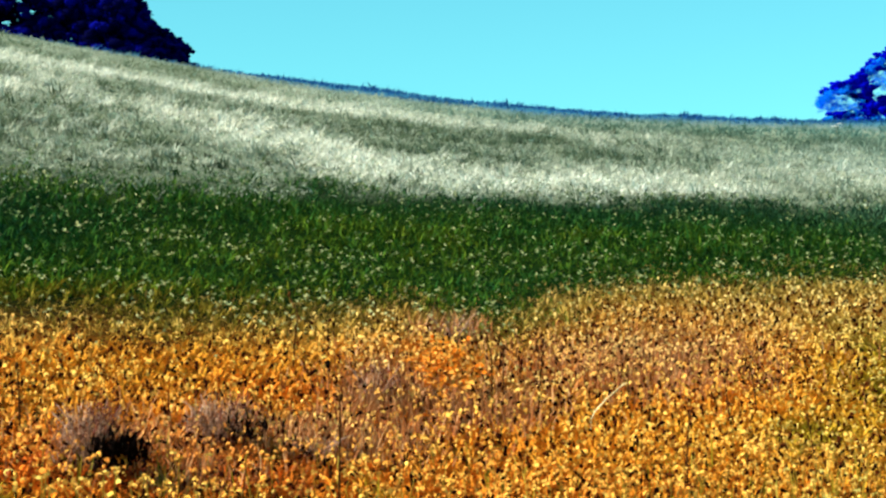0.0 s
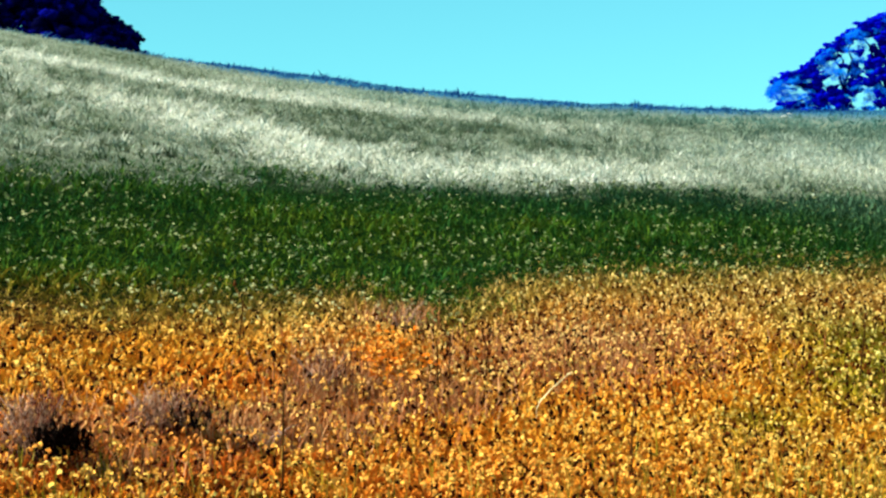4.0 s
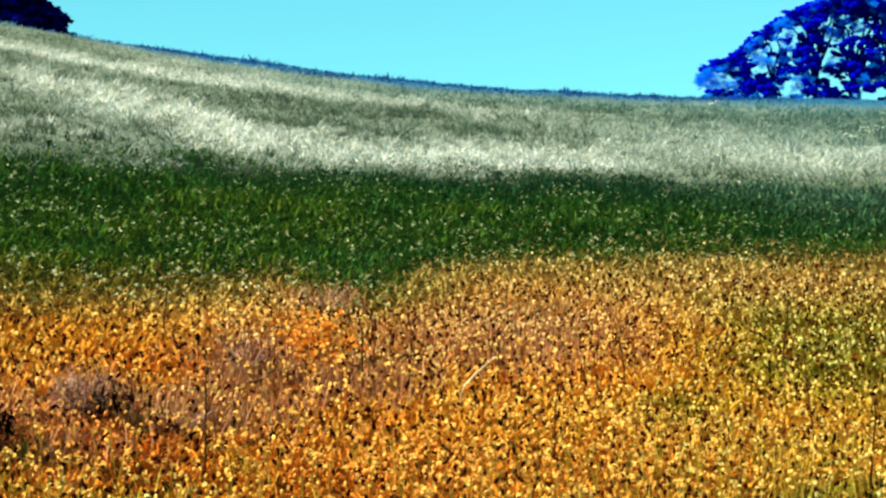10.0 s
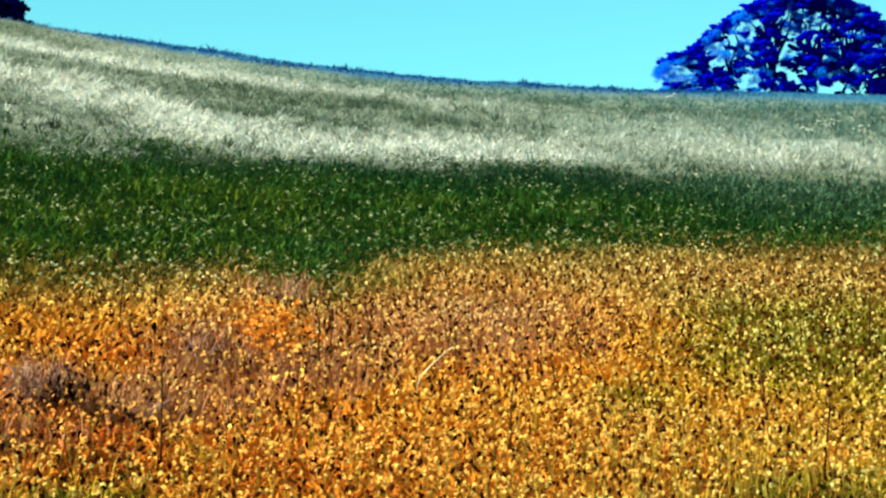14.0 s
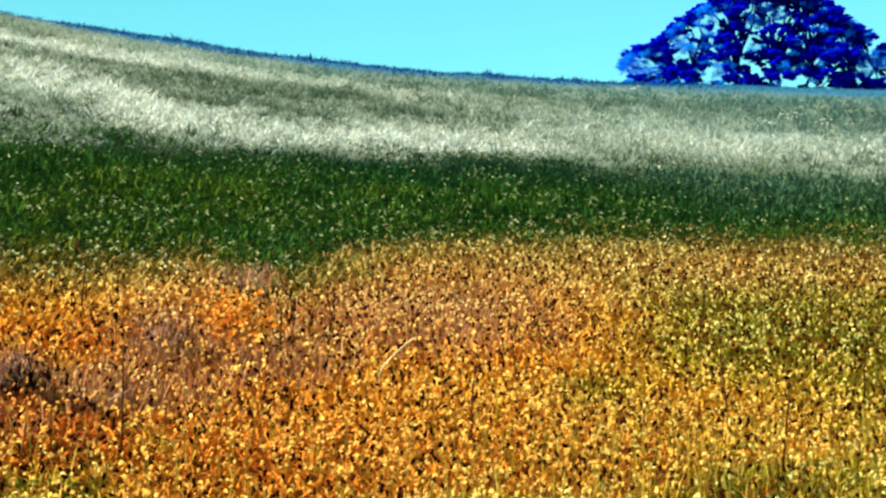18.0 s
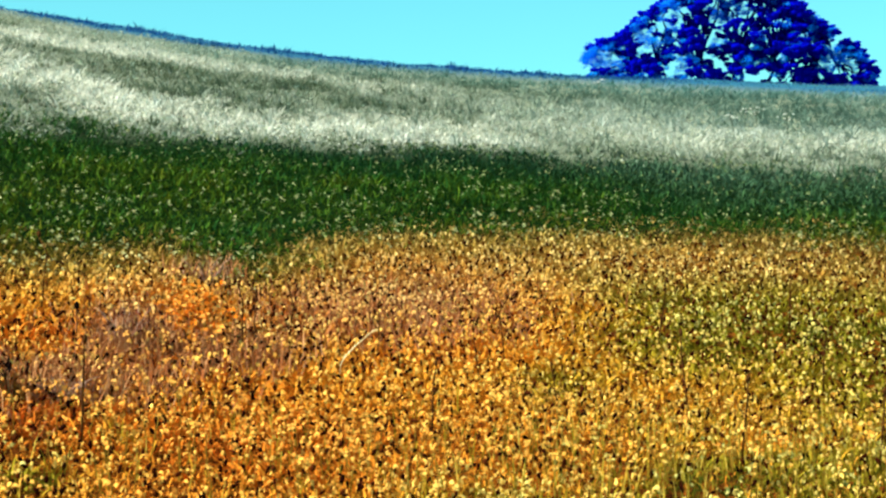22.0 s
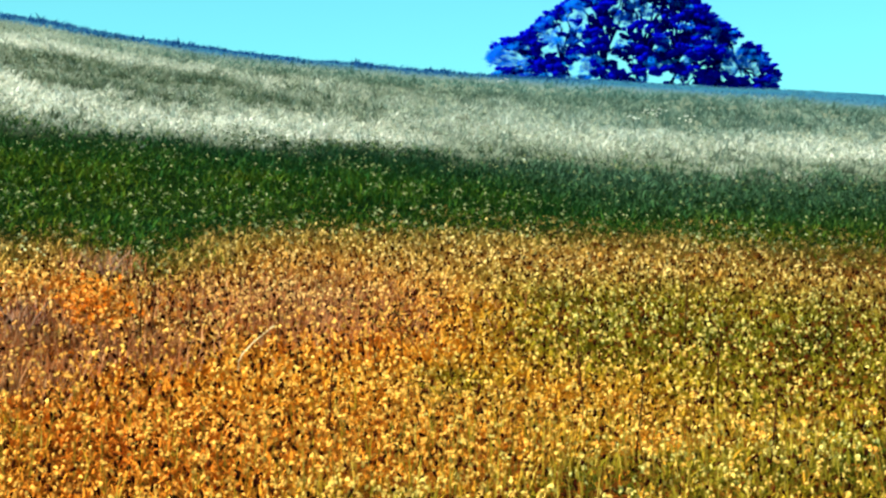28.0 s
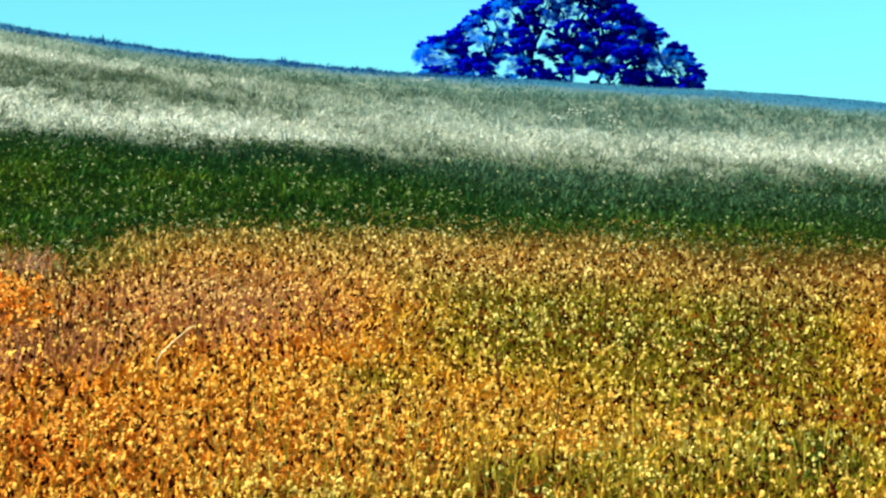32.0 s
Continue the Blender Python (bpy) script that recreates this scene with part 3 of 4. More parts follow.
    # bluish-grey haze put into the grass colour, growing to the right and the brow
    haze_tint = 0.05 + 0.32 * smooth(0, 10, a) * smooth(0.3, 1.0, low) + 0.48 * smooth(0.62, 0.15, top) * smooth(-11, -4, a) - 0.10 * smooth(-4, -12, a)
    haze_tint = np.concatenate([np.repeat(haze_tint, 5), np.repeat(haze_tint, 5), np.repeat(np.repeat(haze_tint[tuss], many), 5)])
    stuff("pale_slope_grass", *gathered(leaves), PALE_LEAF, "bleached silvery grass on the upper hillside and brow", "dry grass", haze_tint)
    pick = rng.random(n) < 0.04 + 0.20 * np.clip(tone - 0.4, 0, 0.6)
    pick &= brow_share(x, y) < 0.3
    m = int(pick.sum())
    at = foot[pick] + np.stack([rng.normal(0, 0.05, m), rng.normal(0, 0.05, m), tall[pick] * rng.uniform(0.8, 1.1, m)], 1)
    v, f = planted(floret(9, 4, 0.5), at, rng.uniform(0, 6.28, m), rng.uniform(0, 0.8, m), rng.uniform(0.05, 0.12, m))
    stuff("pale_slope_ears", v, f, np.repeat(np.clip(tone[pick], 0, 1), len(v) // m), PALE_EAR, "silvery cream seed heads on the upper hillside", "grass ears")


pale_slope()


def brow_grass():
    """Grass tufts along the brow, painted blue-grey for the colour fringe against the sky."""
    rng = np.random.default_rng(14)
    x, y = scattered(rng, 60000, 59.0, 80.0, -44, 44, 1.0)
    share = brow_share(x, y)
    keep = rng.random(len(x)) < share * np.where(np.abs(np.arctan2(x, y)) < 0.42, 1, 0.3)
    x, y, share = x[keep], y[keep], share[keep]
    n = len(x)
    a = np.degrees(np.arctan2(x, y))
    foot = np.stack([x, y, height(x, y) - 0.01], 1)
    tuft = np.clip(0.5 + 0.9 * ripple(x, 0.3 * y, 3.0), 0, 1.3)
    tall = rng.uniform(0.06, 0.17, n) * (0.6 + tuft * smooth(12, 4, a))
    tone = np.clip(0.95 - 0.62 * share + 0.15 * ripple(x, y, 0.8) + 0.22 * smooth(4, 14, a) + 0.12 * smooth(-8, -14, a), 0, 1)
    leaves = []
    for bend, wide in ((0.4, 0.10), (0.7, 0.12)):
        v, f = planted(blade(2, bend, wide), foot, rng.uniform(0, 6.28, n), rng.uniform(0.0, 0.8, n), tall * rng.uniform(0.6, 1.1, n), tall * rng.uniform(0.9, 1.6, n))
        leaves.append((v, f, np.repeat(tone, len(v) // n)))
    stuff("brow_grass", *gathered(leaves), BROW_FRINGE, "dark blue-grey grass tufts along the hill's brow", "grass")


brow_grass()


# ---- things ----
def on_hill(az, rise):
    """The place on the ground at a heading and rise from the foot of the hill."""
    s = float(slope(az))
    r = K / (s - math.tan(radians(rise)))
    x, y = r * math.sin(radians(az)), r * math.cos(radians(az))
    return Vector((x, y, float(height(x, y))))


def part(name, me, parent, m=None, label=""):
    ob = new(name, me)
    ob.parent = parent
    if m is not None:
        ob.matrix_basis = m
    return tagged(ob, label)


def base_of(name, place, label, category, group=""):
    ob = new(name)
    ob.empty_display_size = 0.1
    ob.location = place
    return tagged(ob, label, category, group)


def tube(points, radii, sides=7):
    """A tapered limb along points."""
    v, f = [], []
    pts = [Vector(p) for p in points]
    for i, p in enumerate(pts):
        way = (pts[min(i + 1, len(pts) - 1)] - pts[max(i - 1, 0)]).normalized()
        side = way.cross(Vector((0.3, 1, 0.2))).normalized()
        over = side.cross(way)
        for k in range(sides):
            c = 2 * math.pi * k / sides
            q = radii[i] * (1 + 0.12 * math.sin(3 * c + i))
            v.append(p + side * math.cos(c) * q + over * math.sin(c) * q)
    for i in range(len(pts) - 1):
        for k in range(sides):
            j = (k + 1) % sides
            f.append((i * sides + k, i * sides + j, (i + 1) * sides + j, (i + 1) * sides + k))
    f.append(tuple(range(sides - 1, -1, -1)))
    f.append(tuple(range((len(pts) - 1) * sides, len(pts) * sides)))
    return v, f


def solid(name, v, f, material):
    me = bpy.data.meshes.new(name)
    me.from_pydata(v, [], f)
    me.update()
    for poly in me.polygons:
        poly.use_smooth = True
    me.materials.append(material)
    return me


def limb_line(rng, a, b, sag, steps=6):
    a, b = Vector(a), Vector(b)
    out = []
    for i in range(steps + 1):
        t = i / steps
        p = a.lerp(b, t)
        p.z += sag * math.sin(math.pi * t)
        if 0 < i < steps:
            p += Vector((rng.uniform(-1, 1), rng.uniform(-1, 1), rng.uniform(-0.6, 0.6))) * 0.05 * (b - a).length
        out.append(p)
    return out


LEAF = (np.array([(-0.1, 0, 0), (0.35, 0.45, 0.06), (0.85, 0, 0), (0.35, -0.45, 0.06)]), np.array([(0, 1, 2), (0, 2, 3)]))


def leaf_clump(name, seed, count, material, tone, core=0.55, flat=0.62, size=(0.09, 0.20)):
    """A lobed, uneven spray of leaves about one unit in radius; core: how solid its lobes are inside."""
    rng = np.random.default_rng(seed)
    lobes = np.clip(rng.normal(0, 0.40, (7, 3)), -0.62, 0.62)
    which = rng.integers(0, 7, count)
    d = rng.normal(0, 1, (count, 3))
    d /= np.linalg.norm(d, axis=1)[:, None]
    p = lobes[which] + d * (0.46 * rng.random(count) ** 0.45)[:, None]
    p[:, 2] *= flat
    v, f = planted(LEAF, p, rng.uniform(0, 6.28, count), rng.uniform(-1.3, 1.3, count), rng.uniform(*size, count))
    t = np.clip(tone + rng.normal(0, 0.08, count), 0, 1)
    pieces = [(v, f, np.repeat(t, len(LEAF[0])))]
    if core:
        # core lobes coloured darker than the leaves round them
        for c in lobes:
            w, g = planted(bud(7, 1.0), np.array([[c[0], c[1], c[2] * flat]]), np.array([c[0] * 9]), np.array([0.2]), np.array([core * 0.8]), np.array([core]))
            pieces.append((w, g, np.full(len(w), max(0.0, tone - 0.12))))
    return stuff(name, *gathered(pieces), material, None, "")


def build_tree(name, place, label, outline, depth, clumps, trunks, material, seed, tones, low, wide, leaves, crest=0.5, holes=(), slits=(), airy=(), loose=0.05):
    """outline: (across, height) of the crown's upper edge, across from its left tip; low: foot of the crown by share of the outline;
    holes, slits and airy: (across, height, half width, half height) of the large and small gaps in the crown and of its thin, light parts; tones: of the full and of the thin sprays."""
    rng = random.Random(seed)
    ob = base_of(name, place, label, "tree")
    span = outline[-1][0]
    mid = span / 2
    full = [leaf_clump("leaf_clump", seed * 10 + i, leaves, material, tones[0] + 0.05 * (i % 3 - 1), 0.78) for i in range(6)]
    # thin sprays painted lighter blue, for sky light bleeding round sparse leaves
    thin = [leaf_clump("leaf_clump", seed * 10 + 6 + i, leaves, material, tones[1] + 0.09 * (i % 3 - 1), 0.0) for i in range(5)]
    ox, oh = zip(*outline)

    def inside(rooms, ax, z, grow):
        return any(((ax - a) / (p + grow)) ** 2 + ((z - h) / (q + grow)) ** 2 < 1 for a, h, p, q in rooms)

    spots = []
    tries = 0
    while len(spots) < clumps and tries < 30000:
        tries += 1
        ax = (0.012 + 0.976 * ((tries * 0.61803) % 1)) * span
        top = float(np.interp(ax, ox, oh))
        foot = low(ax / span) * top
        rad = min(rng.uniform(*wide), 0.10 + 0.26 * top)
        if rng.random() < crest:
            rad *= 1 if holes else 0.62
            z = top - rad * 0.5 - abs(rng.gauss(0, 0.10)) + (0 if holes else rng.uniform(0, 0.32))
        else:
            z = foot + (top - foot) * ((tries * 0.75488) % 1) ** (1.0 if holes else 1.5) * 0.97
        if z < foot:
            continue
        light = inside(airy, ax, z, 0)
        if light:
            rad = max(0.75 * rad, wide[0])
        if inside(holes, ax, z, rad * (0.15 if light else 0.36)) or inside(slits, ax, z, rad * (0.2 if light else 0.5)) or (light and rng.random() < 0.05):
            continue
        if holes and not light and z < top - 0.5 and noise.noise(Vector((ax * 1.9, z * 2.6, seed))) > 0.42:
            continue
        round_off = max(0.05, 1 - ((ax - mid) / (mid * 1.04)) ** 2) ** 0.5
        dy = rng.uniform(-1, 1) * depth * round_off * math.cos(rng.random() * 1.1)
        if z > top - rad:
            dy *= 0.5
        spots.append((ax - mid, dy, z, rad, light))
    for sx, sy, sz, rad, light in spots:
        turn = Euler((rng.uniform(-0.25, 0.25), rng.uniform(-0.25, 0.25), rng.uniform(0, 6.28)))
        m = Matrix.LocRotScale((sx, sy, sz), turn, Vector((rad * rng.uniform(0.95, 1.35), rad, rad * rng.uniform(0.8, 1.1))))
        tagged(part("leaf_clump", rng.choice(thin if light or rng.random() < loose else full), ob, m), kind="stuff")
    tips = []
    for tx, lean, girth in trunks:
        fork = Vector((tx - mid + lean * 0.5, rng.uniform(-0.5, 0.5), 2.1))
        pts = limb_line(rng, (tx - mid, rng.uniform(-0.4, 0.4), -0.3), fork, 0.0, 5)
        v, f = tube(pts, [girth * (1.25 - 0.5 * i / 5) for i in range(6)], 9)
        part("trunk", solid("trunk", v, f, BARK), ob, None, "dark leaning trunk")
        tips.append((fork, girth * 0.7))
    for k, (sx, sy, sz, rad, light) in enumerate(spots):
        if k % 9 or light:
            continue
        end = Vector((sx, sy, sz))
        fork, girth = min(tips, key=lambda q: (q[0] - end).length + rng.random())
        pts = limb_line(rng, fork, end, 0.10 * (end - fork).length, 6)
        g = min(girth, 0.025 + 0.014 * (end - fork).length)
        v, f = tube(pts, [g * (1 - 0.8 * i / 6) + 0.012 for i in range(7)], 5)
        part("limb", solid("limb", v, f, BARK), ob)
    return ob


def at_range(az, r):
    x, y = r * math.sin(radians(az)), r * math.cos(radians(az))
    return Vector((x, y, float(height(x, y))))


SPREAD = ((0, 2.3), (0.5, 2.9), (1.3, 3.2), (2.1, 3.45), (2.5, 3.95), (3.2, 4.6), (4.2, 5.15), (5.4, 5.8), (7.0, 6.35), (8.8, 6.15), (10.2, 5.5), (10.9, 4.75), (11.7, 4.4), (12.3, 3.9), (12.55, 3.4), (12.75, 3.15), (13.6, 3.1), (14.1, 2.75), (14.35, 2.0), (14.7, 1.5))
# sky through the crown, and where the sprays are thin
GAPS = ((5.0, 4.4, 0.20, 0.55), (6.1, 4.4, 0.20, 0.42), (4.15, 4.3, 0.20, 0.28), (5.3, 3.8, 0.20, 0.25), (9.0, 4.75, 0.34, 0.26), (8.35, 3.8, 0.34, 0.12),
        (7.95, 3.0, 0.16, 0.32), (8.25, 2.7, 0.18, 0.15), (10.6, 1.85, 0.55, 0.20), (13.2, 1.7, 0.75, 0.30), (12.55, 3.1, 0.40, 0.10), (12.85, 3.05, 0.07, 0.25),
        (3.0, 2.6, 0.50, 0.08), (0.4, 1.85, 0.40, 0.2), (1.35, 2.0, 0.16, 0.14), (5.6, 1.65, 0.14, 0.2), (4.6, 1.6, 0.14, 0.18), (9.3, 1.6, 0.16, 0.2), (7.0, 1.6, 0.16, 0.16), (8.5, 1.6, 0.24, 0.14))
SLITS = ((6.7, 4.98, 0.13, 0.12), (7.55, 4.25, 0.10, 0.15), (8.25, 4.4, 0.18, 0.12), (5.8, 3.65, 0.45, 0.05), (10.15, 4.3, 0.22, 0.07), (10.95, 3.5, 0.10, 0.07),
         (9.05, 3.75, 0.18, 0.09), (6.1, 2.85, 0.09, 0.35), (3.95, 3.55, 0.25, 0.2), (3.4, 3.75, 0.2, 0.1), (7.85, 5.35, 0.08, 0.15), (8.45, 5.1, 0.09, 0.15),
         (9.9, 3.3, 0.06, 0.18), (7.0, 2.15, 0.13, 0.15), (4.4, 1.95, 0.10, 0.2), (6.65, 3.3, 0.08, 0.2), (1.9, 2.4, 0.22, 0.18), (2.5, 3.2, 0.08, 0.3))
AIRY = ((3.6, 3.4, 0.95, 0.85), (6.9, 4.5, 0.75, 0.55), (1.2, 2.2, 1.1, 0.65), (11.7, 3.35, 0.55, 0.3), (13.0, 2.1, 1.2, 0.7), (5.2, 1.9, 1.6, 0.35), (4.4, 4.5, 0.7, 0.4))
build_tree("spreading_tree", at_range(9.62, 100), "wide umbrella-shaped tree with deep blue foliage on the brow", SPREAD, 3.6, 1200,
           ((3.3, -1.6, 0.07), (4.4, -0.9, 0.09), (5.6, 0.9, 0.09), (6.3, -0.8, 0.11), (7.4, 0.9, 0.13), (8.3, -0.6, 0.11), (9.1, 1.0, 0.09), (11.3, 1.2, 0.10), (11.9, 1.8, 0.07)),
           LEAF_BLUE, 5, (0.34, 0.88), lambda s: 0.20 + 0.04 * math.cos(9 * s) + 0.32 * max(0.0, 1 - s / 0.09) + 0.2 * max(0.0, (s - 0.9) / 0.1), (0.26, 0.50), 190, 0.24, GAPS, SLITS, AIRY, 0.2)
DENSE = ((0, 4.5), (1.5, 6.2), (4, 7.2), (6, 6.6), (7.5, 5.0), (8.6, 3.5), (9.3, 2.6), (9.8, 1.95), (10.2, 1.5), (10.7, 1.15), (11.2, 0.9), (11.6, 0.65))
build_tree("dense_tree", at_range(-16.35, 85), "dense dark navy tree with foliage down to the grass", DENSE, 4.0, 1050,
           ((3.5, -0.5, 0.2), (5.2, 0.4, 0.26), (6.8, 0.8, 0.18)), LEAF_NAVY, 7, (0.32, 0.62), lambda s: 0.02, (0.26, 0.80), 200, 0.34)


def dead_bush(place, wide, tall, seed, label, dark, twigs=1700, maroon=0):
    """A dry shrub: branches from one root, and a dome of fine twigs."""
    rng = np.random.default_rng(seed)
    ob = base_of("dead_bush", place, label, "shrub", "dead bushes in the meadow")
    r2 = random.Random(seed)
    for i in range(9):
        a = 2 * math.pi * i / 9 + r2.uniform(-0.3, 0.3)
        end = (math.cos(a) * wide * 0.38, math.sin(a) * wide * 0.38, tall * r2.uniform(0.6, 0.95))
        v, f = tube(limb_line(r2, (0, 0, -0.02), end, 0.03, 4), [0.009, 0.008, 0.006, 0.005, 0.003], 5)
        part("branch", solid("branch", v, f, DRY_BRANCH), ob)
    n = twigs
    d = rng.normal(0, 1, (n, 3))
    d[:, 2] = np.abs(d[:, 2])
    d /= np.linalg.norm(d, axis=1)[:, None]
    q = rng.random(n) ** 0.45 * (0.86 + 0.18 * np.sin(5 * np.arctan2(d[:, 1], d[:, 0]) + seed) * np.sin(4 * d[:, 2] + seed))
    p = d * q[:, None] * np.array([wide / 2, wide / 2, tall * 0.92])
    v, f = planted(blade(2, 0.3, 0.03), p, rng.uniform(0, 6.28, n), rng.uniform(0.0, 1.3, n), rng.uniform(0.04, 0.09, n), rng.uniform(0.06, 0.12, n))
    # twigs coloured paler towards the dome's top and outside
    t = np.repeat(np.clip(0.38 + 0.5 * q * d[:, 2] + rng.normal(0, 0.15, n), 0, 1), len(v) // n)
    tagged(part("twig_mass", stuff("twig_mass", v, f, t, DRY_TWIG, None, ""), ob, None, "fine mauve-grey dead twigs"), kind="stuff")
    if maroon:
        q = rng.normal(0, 1, (maroon, 3)) * np.array([wide * 0.15, wide * 0.16, tall * 0.16]) + np.array([wide * 0.22, -wide * 0.1, tall * 0.62])
        v, f = planted(blade(2, 0.3, 0.05), q, rng.uniform(0, 6.28, maroon), rng.uniform(0, 1.3, maroon), rng.uniform(0.04, 0.09, maroon))
        tagged(part("maroon_twig_mass", stuff("maroon_twig_mass", v, f, np.repeat(rng.random(maroon), len(v) // maroon), MAROON_TWIG, None, ""), ob, None, "dark maroon dead twigs"), kind="stuff")
    # near-black blades put in as the shade low on the bush's right
    if dark:
        n = int(520 * dark)
        p = rng.normal(0, 1, (n, 3)) * np.array([wide * 0.14, wide * 0.13, tall * 0.10]) + np.array([wide * 0.42, -wide * 0.36, tall * 0.22])
        p[:, 2] = np.abs(p[:, 2])
        v, f = planted(blade(2, 0.4, 0.12), p, rng.uniform(0, 6.28, n), rng.uniform(0, 1.2, n), rng.uniform(0.05, 0.11, n))
        tagged(part("shade_tuft", stuff("shade_tuft", v, f, np.zeros(len(v)), SHADE_AND_SEED, None, ""), ob, None, "near-black blades painted in as the bush's shaded side"), kind="stuff")
    return ob


# near-black of the bush's painted shade and of the thistle head
SHADE_AND_SEED = plant_material("shade_and_seed_black", [(0.0, "0a0402"), (1.0, "24100a")], 0.6, 0.8, 0.0, 0.3)
MAUVE = "mauve-grey dead bush in the golden meadow"
dead_bush(on_hill(-15.35, -0.95), 0.60, 0.50, 21, "mauve dead bush with its shaded side painted as a dark tuft", 1.1, 2600, 420)
dead_bush(on_hill(-11.75, -0.25), 0.66, 0.38, 22, MAUVE, 0.2, 2200, 160)
dead_bush(on_hill(-7.25, 0.75), 0.62, 0.38, 23, MAUVE, False, 520, 150)
dead_bush(on_hill(-8.9, -0.75), 0.66, 0.22, 24, "low mauve-grey dead bush among gold flowers", False, 500)
dead_bush(on_hill(-5.0, 2.6), 0.66, 0.32, 25, "thin brownish dead bush at the edge of the green strip", False, 220)


def poppy_patch():
    rng = np.random.default_rng(31)
    n = 150
    c = on_hill(-5.35, 1.1)
    x, y = c.x + rng.normal(0, 0.17, n), c.y + rng.normal(0, 0.6, n)
    p = np.stack([x, y, height(x, y) + rng.uniform(0.16, 0.34, n)], 1)
    v, f = planted(floret(5, 4, 0.55), p, rng.uniform(0, 6.28, n), rng.uniform(-0.6, 0.6, n), rng.uniform(0.045, 0.085, n))
    stuff("orange_flower_patch", v, f, np.full(len(v), 0.5), POPPY, "bright orange flowers massed in one patch", "wildflowers")


poppy_patch()


def bent_stalk():
    foot = on_hill(-1.2, -0.15)
    ob = base_of("bent_stalk", foot, "bleached straw stalk leaning over the gold meadow", "dry stalk")
    v, f = tube([(0.02, 0, -0.02), (0.03, 0, 0.14), (0.06, 0, 0.20), (0.15, 0, 0.295), (0.26, -0.02, 0.39)], [0.002, 0.003, 0.006, 0.006, 0.005], 6)
    part("stem", solid("stem", v, f, STRAW), ob)
    v, f = tube([(0.26, -0.02, 0.39), (0.28, -0.02, 0.405), (0.30, -0.02, 0.415), (0.32, -0.02, 0.42)], [0.003, 0.007, 0.006, 0.002], 6)
    part("seed_head", solid("seed_head", v, f, STRAW), ob)


bent_stalk()


def mauve_haze():
    """Thin dead stems that tint the golden belt mauve-brown in places."""
    rng = np.random.default_rng(33)
    x, y = scattered(rng, 90000, 10.0, 26.0, -20, 12, 0.8)
    chance = np.zeros(len(x))
    for az, rise, across, deep, much in ((-6.9, 0.8, 1.3, 0.7, 0.9), (-4.6, 0.4, 2.0, 0.45, 0.7), (0.4, 1.6, 3.2, 0.7, 0.5), (-8.4, -0.3, 2.6, 0.5, 0.6), (-5.0, 2.8, 0.9, 0.3, 0.25), (-14.5, -0.4, 1.6, 0.6, 0.4), (-12.5, -1.5, 1.8, 0.4, 0.45), (-11.5, 0.2, 1.2, 0.4, 0.4)):
        chance = np.maximum(chance, much * patch(x, y, az, rise, across, deep))
    keep = rng.random(len(x)) < chance * 0.8
    x, y = x[keep], y[keep]
    n = len(x)
    foot = np.stack([x, y, height(x, y)], 1)
    pieces = []
    for bend in (0.3, 0.6, 0.15):
        v, f = planted(blade(2, bend, 0.03), foot, rng.uniform(0, 6.28, n), rng.uniform(0, 0.7, n), rng.uniform(0.14, 0.30, n))
        pieces.append((v, f, np.repeat(rng.uniform(0.3, 0.9, n), len(v) // n)))
    stuff("mauve_dead_stems", *gathered(pieces), BROWN_STEM, "thin mauve-brown dead stems among the gold flowers", "dry grass")


mauve_haze()


# ---- single plants that stand out ----
def cream_flower(seed):
    rng = random.Random(seed)
    ob = base_of("cream_flower", (0, 0, -50), "cream dried flower on a pale upright stem", "flower", "cream flowers at the hill's foot")
    tall = rng.uniform(0.22, 0.32)
    v, f = tube([(0, 0, -0.02), (0.01, 0, tall * 0.5), (rng.uniform(-0.03, 0.03), 0.01, tall)], [0.005, 0.004, 0.003], 5)
    part("stem", solid("stem", v, f, OLIVE_STEM), ob)
    tip = v[-1]
    for i in range(6):
        c = 2 * math.pi * i / 6 + rng.uniform(-0.3, 0.3)
        w, g = planted(floret(seed * 7 + i, 3, 0.5), np.array([[tip[0] + 0.012 * math.cos(c), tip[1] + 0.012 * math.sin(c), tip[2]]]), np.array([c]), np.array([0.7]), np.array([0.030]))
        part("petal", stuff("petal", w, g, np.full(len(w), 0.82), GOLD_HEAD, None, ""), ob)
    for i in range(3):
        w, g = planted(blade(3, 0.5, 0.05), np.array([[0, 0, tall * 0.15 * i]]), np.array([rng.uniform(0, 6.28)]), np.array([0.4]), np.array([tall * 0.5]))
        part("leaf", stuff("leaf", w, g, np.full(len(w), 0.8), GOLD_LEAF, None, ""), ob)
    return ob


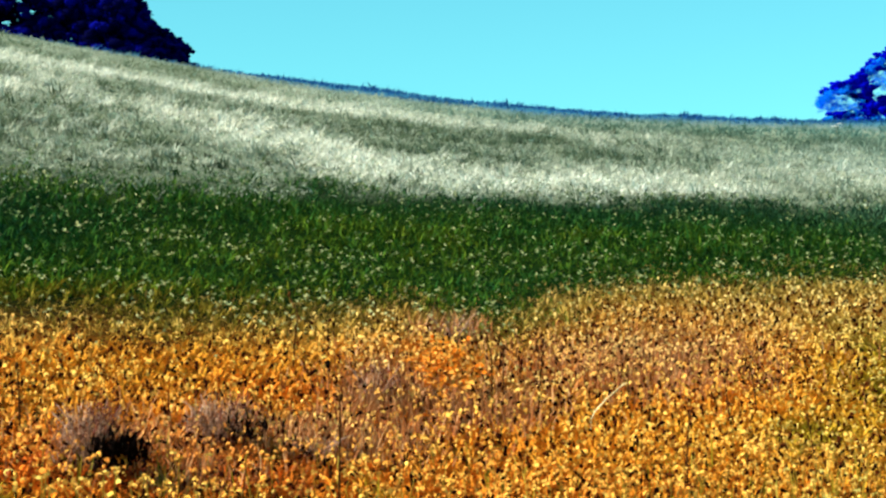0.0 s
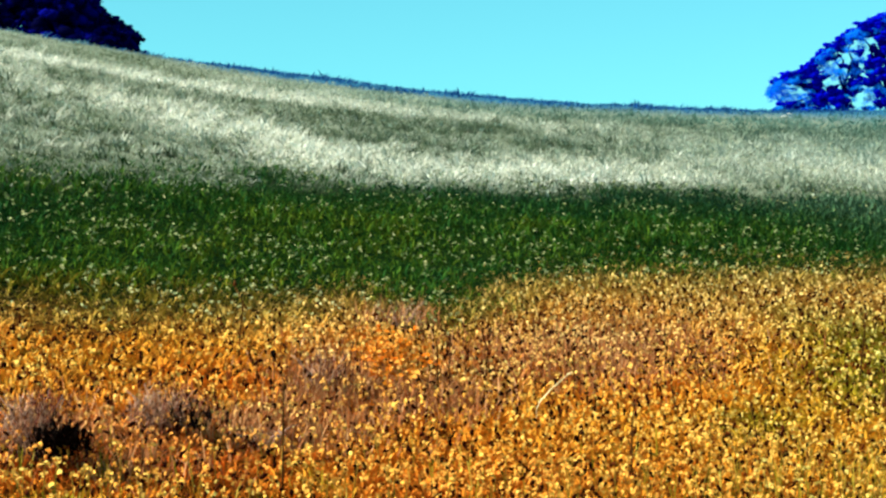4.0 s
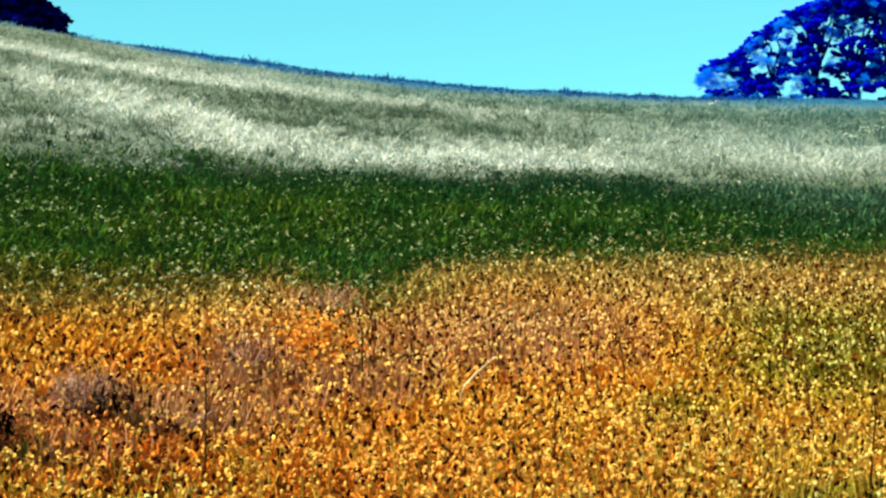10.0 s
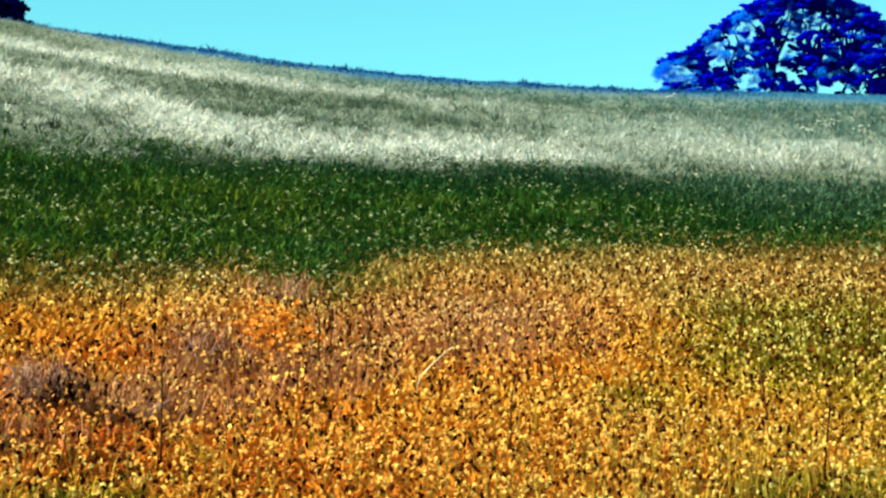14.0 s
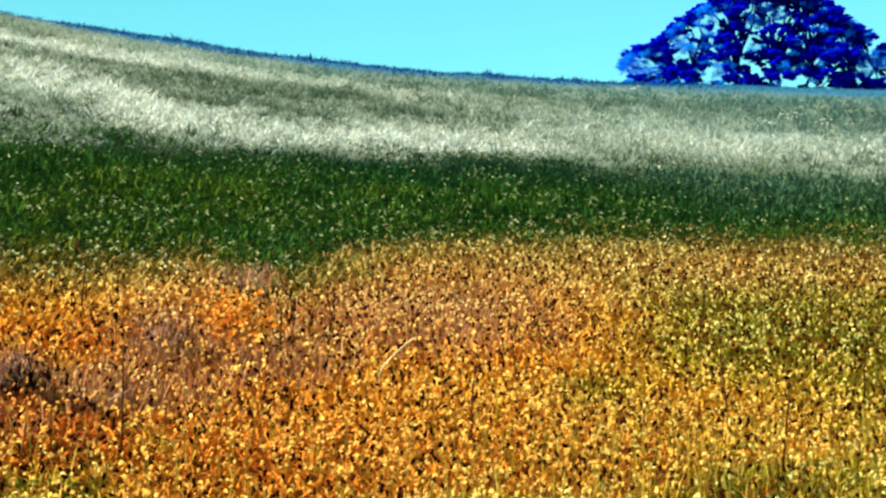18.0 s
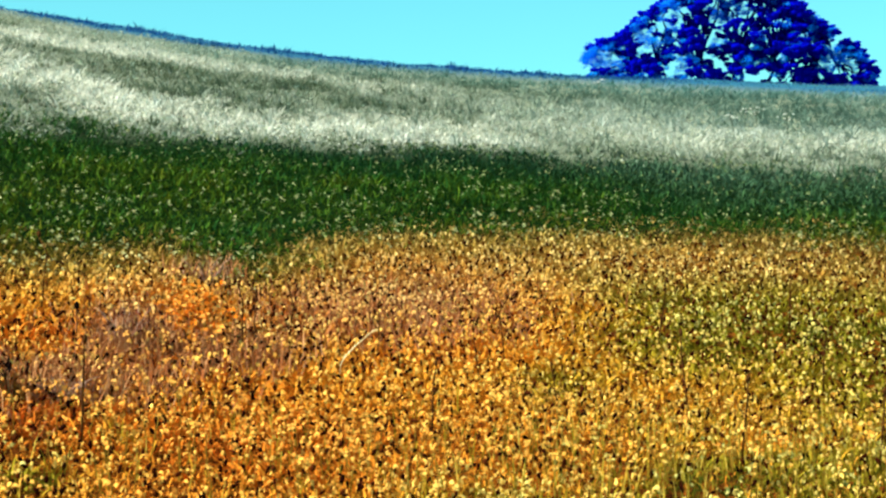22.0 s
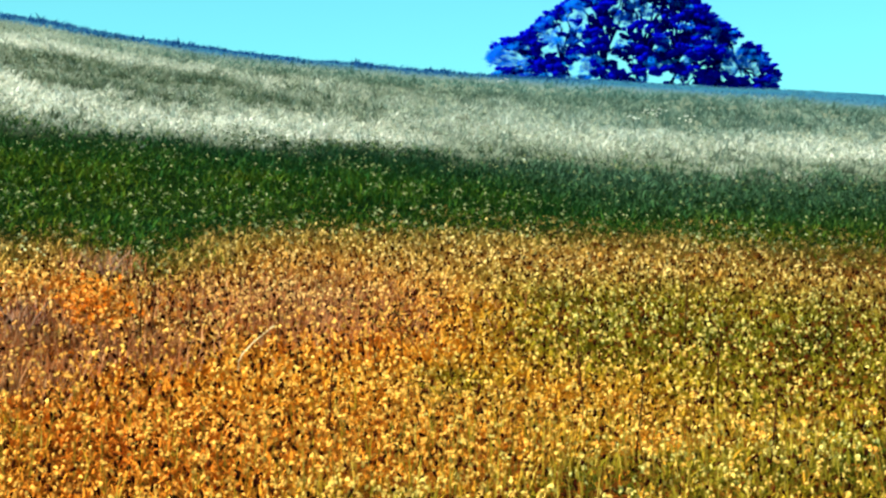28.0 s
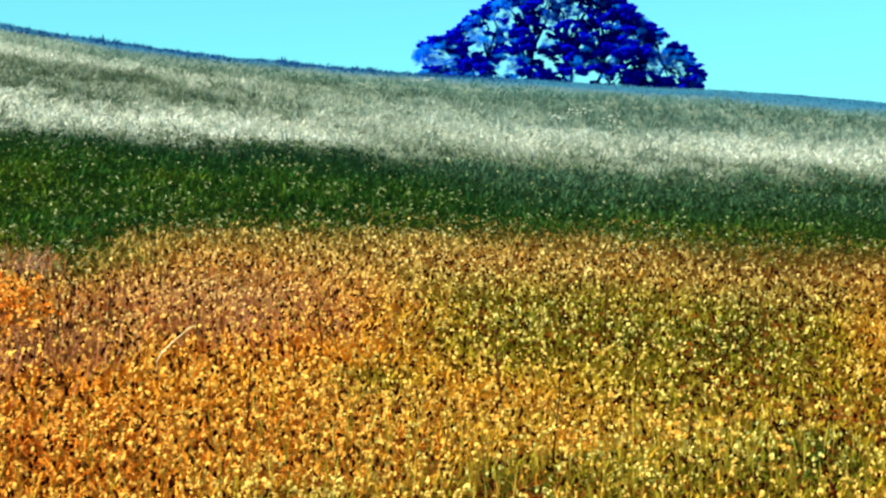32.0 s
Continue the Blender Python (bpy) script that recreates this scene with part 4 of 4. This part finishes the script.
def dark_stalk(seed):
    rng = random.Random(seed)
    ob = base_of("dark_stalk", (0, 0, -50), "thin dark dead stalk standing above the gold flowers", "dry stalk", "dark stalks in the meadow")
    tall = rng.uniform(0.42, 0.58)
    v, f = tube([(0, 0, -0.02), (0.01, 0, tall * 0.4), (rng.uniform(-0.04, 0.04), 0, tall * 0.8), (rng.uniform(-0.05, 0.05), 0, tall)], [0.007, 0.006, 0.005, 0.004], 6)
    part("stem", solid("stem", v, f, DARK_STEM), ob)
    tip = Vector(v[-1])
    v, f = tube([tip, tip + Vector((0.004, 0, 0.012)), tip + Vector((0.006, 0, 0.03)), tip + Vector((0.006, 0, 0.045))], [0.004, 0.013, 0.012, 0.003], 6)
    part("seed_head", solid("seed_head", v, f, DARK_STEM), ob)
    for i in range(2):
        s = rng.choice((-1, 1))
        v, f = tube([(0.005, 0, tall * (0.4 + 0.2 * i)), (0.03 * s, 0, tall * (0.48 + 0.2 * i)), (0.06 * s, 0.01, tall * (0.6 + 0.2 * i))], [0.004, 0.003, 0.002], 5)
        part("side_stem", solid("side_stem", v, f, DARK_STEM), ob)
    return ob


def dark_thistle():
    """One black seed head on a bare stalk, bigger than the rest."""
    ob = base_of("dead_thistle", on_hill(-8.6, 0.95), "black thistle head on a thin dead stalk", "dry stalk")
    v, f = tube([(0, 0, -0.02), (0.01, 0, 0.14), (0.0, 0, 0.27)], [0.006, 0.005, 0.004], 6)
    part("stem", solid("stem", v, f, DARK_STEM), ob)
    v, f = tube([(0.0, 0, 0.265), (0.002, 0, 0.275), (0.004, 0, 0.295), (0.006, 0, 0.318), (0.006, 0, 0.328)], [0.006, 0.020, 0.026, 0.016, 0.004], 9)
    part("seed_head", solid("seed_head", v, f, SHADE_AND_SEED), ob, None, "black round seed head")
    w, g = planted(curl(2.6, 0.16, 0.9), np.array([[-0.02, -0.02, 0.345]]), np.array([0.4]), np.array([0.2]), np.array([0.05]))
    part("dry_petal", stuff("dry_petal", w, g, np.full(len(w), 0.7), GOLD_HEAD, None, ""), ob, None, "pale curled dry petal")


dark_thistle()


def white_umbel(seed):
    rng = random.Random(seed)
    ob = base_of("white_umbel", (0, 0, -50), "white flower cluster standing out from the grass", "flower", "white flower clusters")
    tall = rng.uniform(0.36, 0.46)
    v, f = tube([(0, 0, -0.02), (0.02, 0, tall * 0.6), (0.03, 0, tall * 0.8)], [0.008, 0.007, 0.006], 5)
    part("stem", solid("stem", v, f, PALE_LEAF), ob)
    for i in range(7):
        c = 2 * math.pi * i / 7
        q = 0.10 * (i % 2 + 0.6)
        top = (0.03 + q * math.cos(c), q * math.sin(c), tall + 0.05 * math.cos(i))
        v, f = tube([(0.03, 0, tall * 0.8), top], [0.004, 0.003], 4)
        ray = part("ray", solid("ray", v, f, PALE_LEAF), ob)
        w, g = planted(bud(6, 0.5), np.array([top]), np.array([c]), np.array([0.1]), np.array([0.055]))
        part("blossom", stuff("blossom", w, g, np.ones(len(w)), WHITE_BLOOM, None, ""), ray, None, "white blossom")
    return ob


WHITE_BLOOM = plant_material("white_blossom", [(0.0, "d8d4c4"), (1.0, "efeee4")], 0.6, 0.7, 0.2, 0.1)


def set_out(makers, spots, seed, size=(0.9, 1.15)):
    rng = random.Random(seed)
    for i, (az, rise) in enumerate(spots):
        p = on_hill(az, rise)
        ob = makers[i % len(makers)]
        q = rng.uniform(*size)
        m = Matrix.LocRotScale(p, Euler((rng.uniform(-0.12, 0.12), rng.uniform(-0.12, 0.12), rng.uniform(0, 6.28))), Vector((q, q, q)))
        if i < len(makers):
            ob.matrix_basis = m
        else:
            copy_thing(ob, m)


scatter = random.Random(77)
set_out([cream_flower(i) for i in range(4)], [(scatter.uniform(4.0, 18.5), scatter.uniform(-3.9, -2.2)) for i in range(18)], 1)
set_out([dark_stalk(i) for i in range(4)], [(-3.9, 0.35), (-3.6, 0.7), (-2.6, 0.45), (-0.1, 0.5), (-8.3, -2.2), (2.9, -0.2), (3.6, 0.3), (5.2, -1.4), (7.9, 0.9), (10.4, -2.4), (12.6, -0.4), (14.2, -2.7), (16.1, 0.2), (-17.2, -0.2), (-9.6, 1.6), (1.6, -1.7), (8.9, -1.2), (11.6, 1.2), (17.4, -1.4)], 2)
set_out([white_umbel(i) for i in range(3)], [(10.2, 7.1), (10.5, 7.15), (9.9, 6.9), (6.0, 8.0), (11.4, 6.85), (-9.5, 7.6)], 3)


def golden_flower(seed):
    rng = random.Random(seed)
    ob = base_of("golden_flower", (0, 0, -50), "golden dried flower with narrow leaves in the near meadow", "flower", "golden flowers at the hill's foot")
    tall = rng.uniform(0.2, 0.3)
    v, f = tube([(0, 0, -0.02), (0.01, 0, tall * 0.5), (rng.uniform(-0.03, 0.03), 0.01, tall)], [0.004, 0.0035, 0.003], 5)
    part("stem", solid("stem", v, f, OLIVE_STEM), ob)
    tip = v[-1]
    w, g = planted(floret(seed + 50, 6, 0.5), np.array([[tip[0], tip[1], tip[2] - 0.008]]), np.array([0.0]), np.array([0.3]), np.array([0.052]))
    part("head", stuff("head", w, g, np.full(len(w), rng.uniform(0.3, 0.7)), GOLD_HEAD, None, ""), ob, None, "curled golden flower head")
    for i in range(3):
        w, g = planted(blade(3, 0.6, 0.045), np.array([[0, 0, tall * 0.12 * i]]), np.array([rng.uniform(0, 6.28)]), np.array([0.4]), np.array([tall * 0.5]))
        part("leaf", stuff("leaf", w, g, np.full(len(w), rng.uniform(0.3, 0.7)), GOLD_LEAF, None, ""), ob)
    return ob


set_out([golden_flower(i) for i in range(6)], [(scatter.uniform(-17.5, 18.5), scatter.uniform(-3.8, -1.4)) for i in range(240)], 4)


def upright_grass():
    """Straight yellow blades that stand among the flowers at the hill's foot."""
    rng = np.random.default_rng(41)
    x, y = scattered(rng, 2200, 9.5, 15.5, -20, 22, 0.8)
    e, a, r = rise_at(x, y)
    keep = rng.random(len(x)) < smooth(-0.4, -2.2, e) * (0.25 + 0.75 * smooth(-2, 8, a))
    x, y, a = x[keep], y[keep], a[keep]
    n = len(x)
    foot = np.stack([x, y, height(x, y)], 1)
    pieces = []
    for bend, wide in ((0.12, 0.022), (0.25, 0.018)):
        v, f = planted(blade(3, bend, wide), foot, rng.uniform(0, 6.28, n), rng.uniform(0, 0.25, n), rng.uniform(0.18, 0.30, n))
        pieces.append((v, f, np.repeat(rng.uniform(0.4, 0.75, n), len(v) // n)))
    stuff("upright_yellow_grass", *gathered(pieces), UPRIGHT, "straight yellow grass blades among the near flowers", "dry grass")


upright_grass()
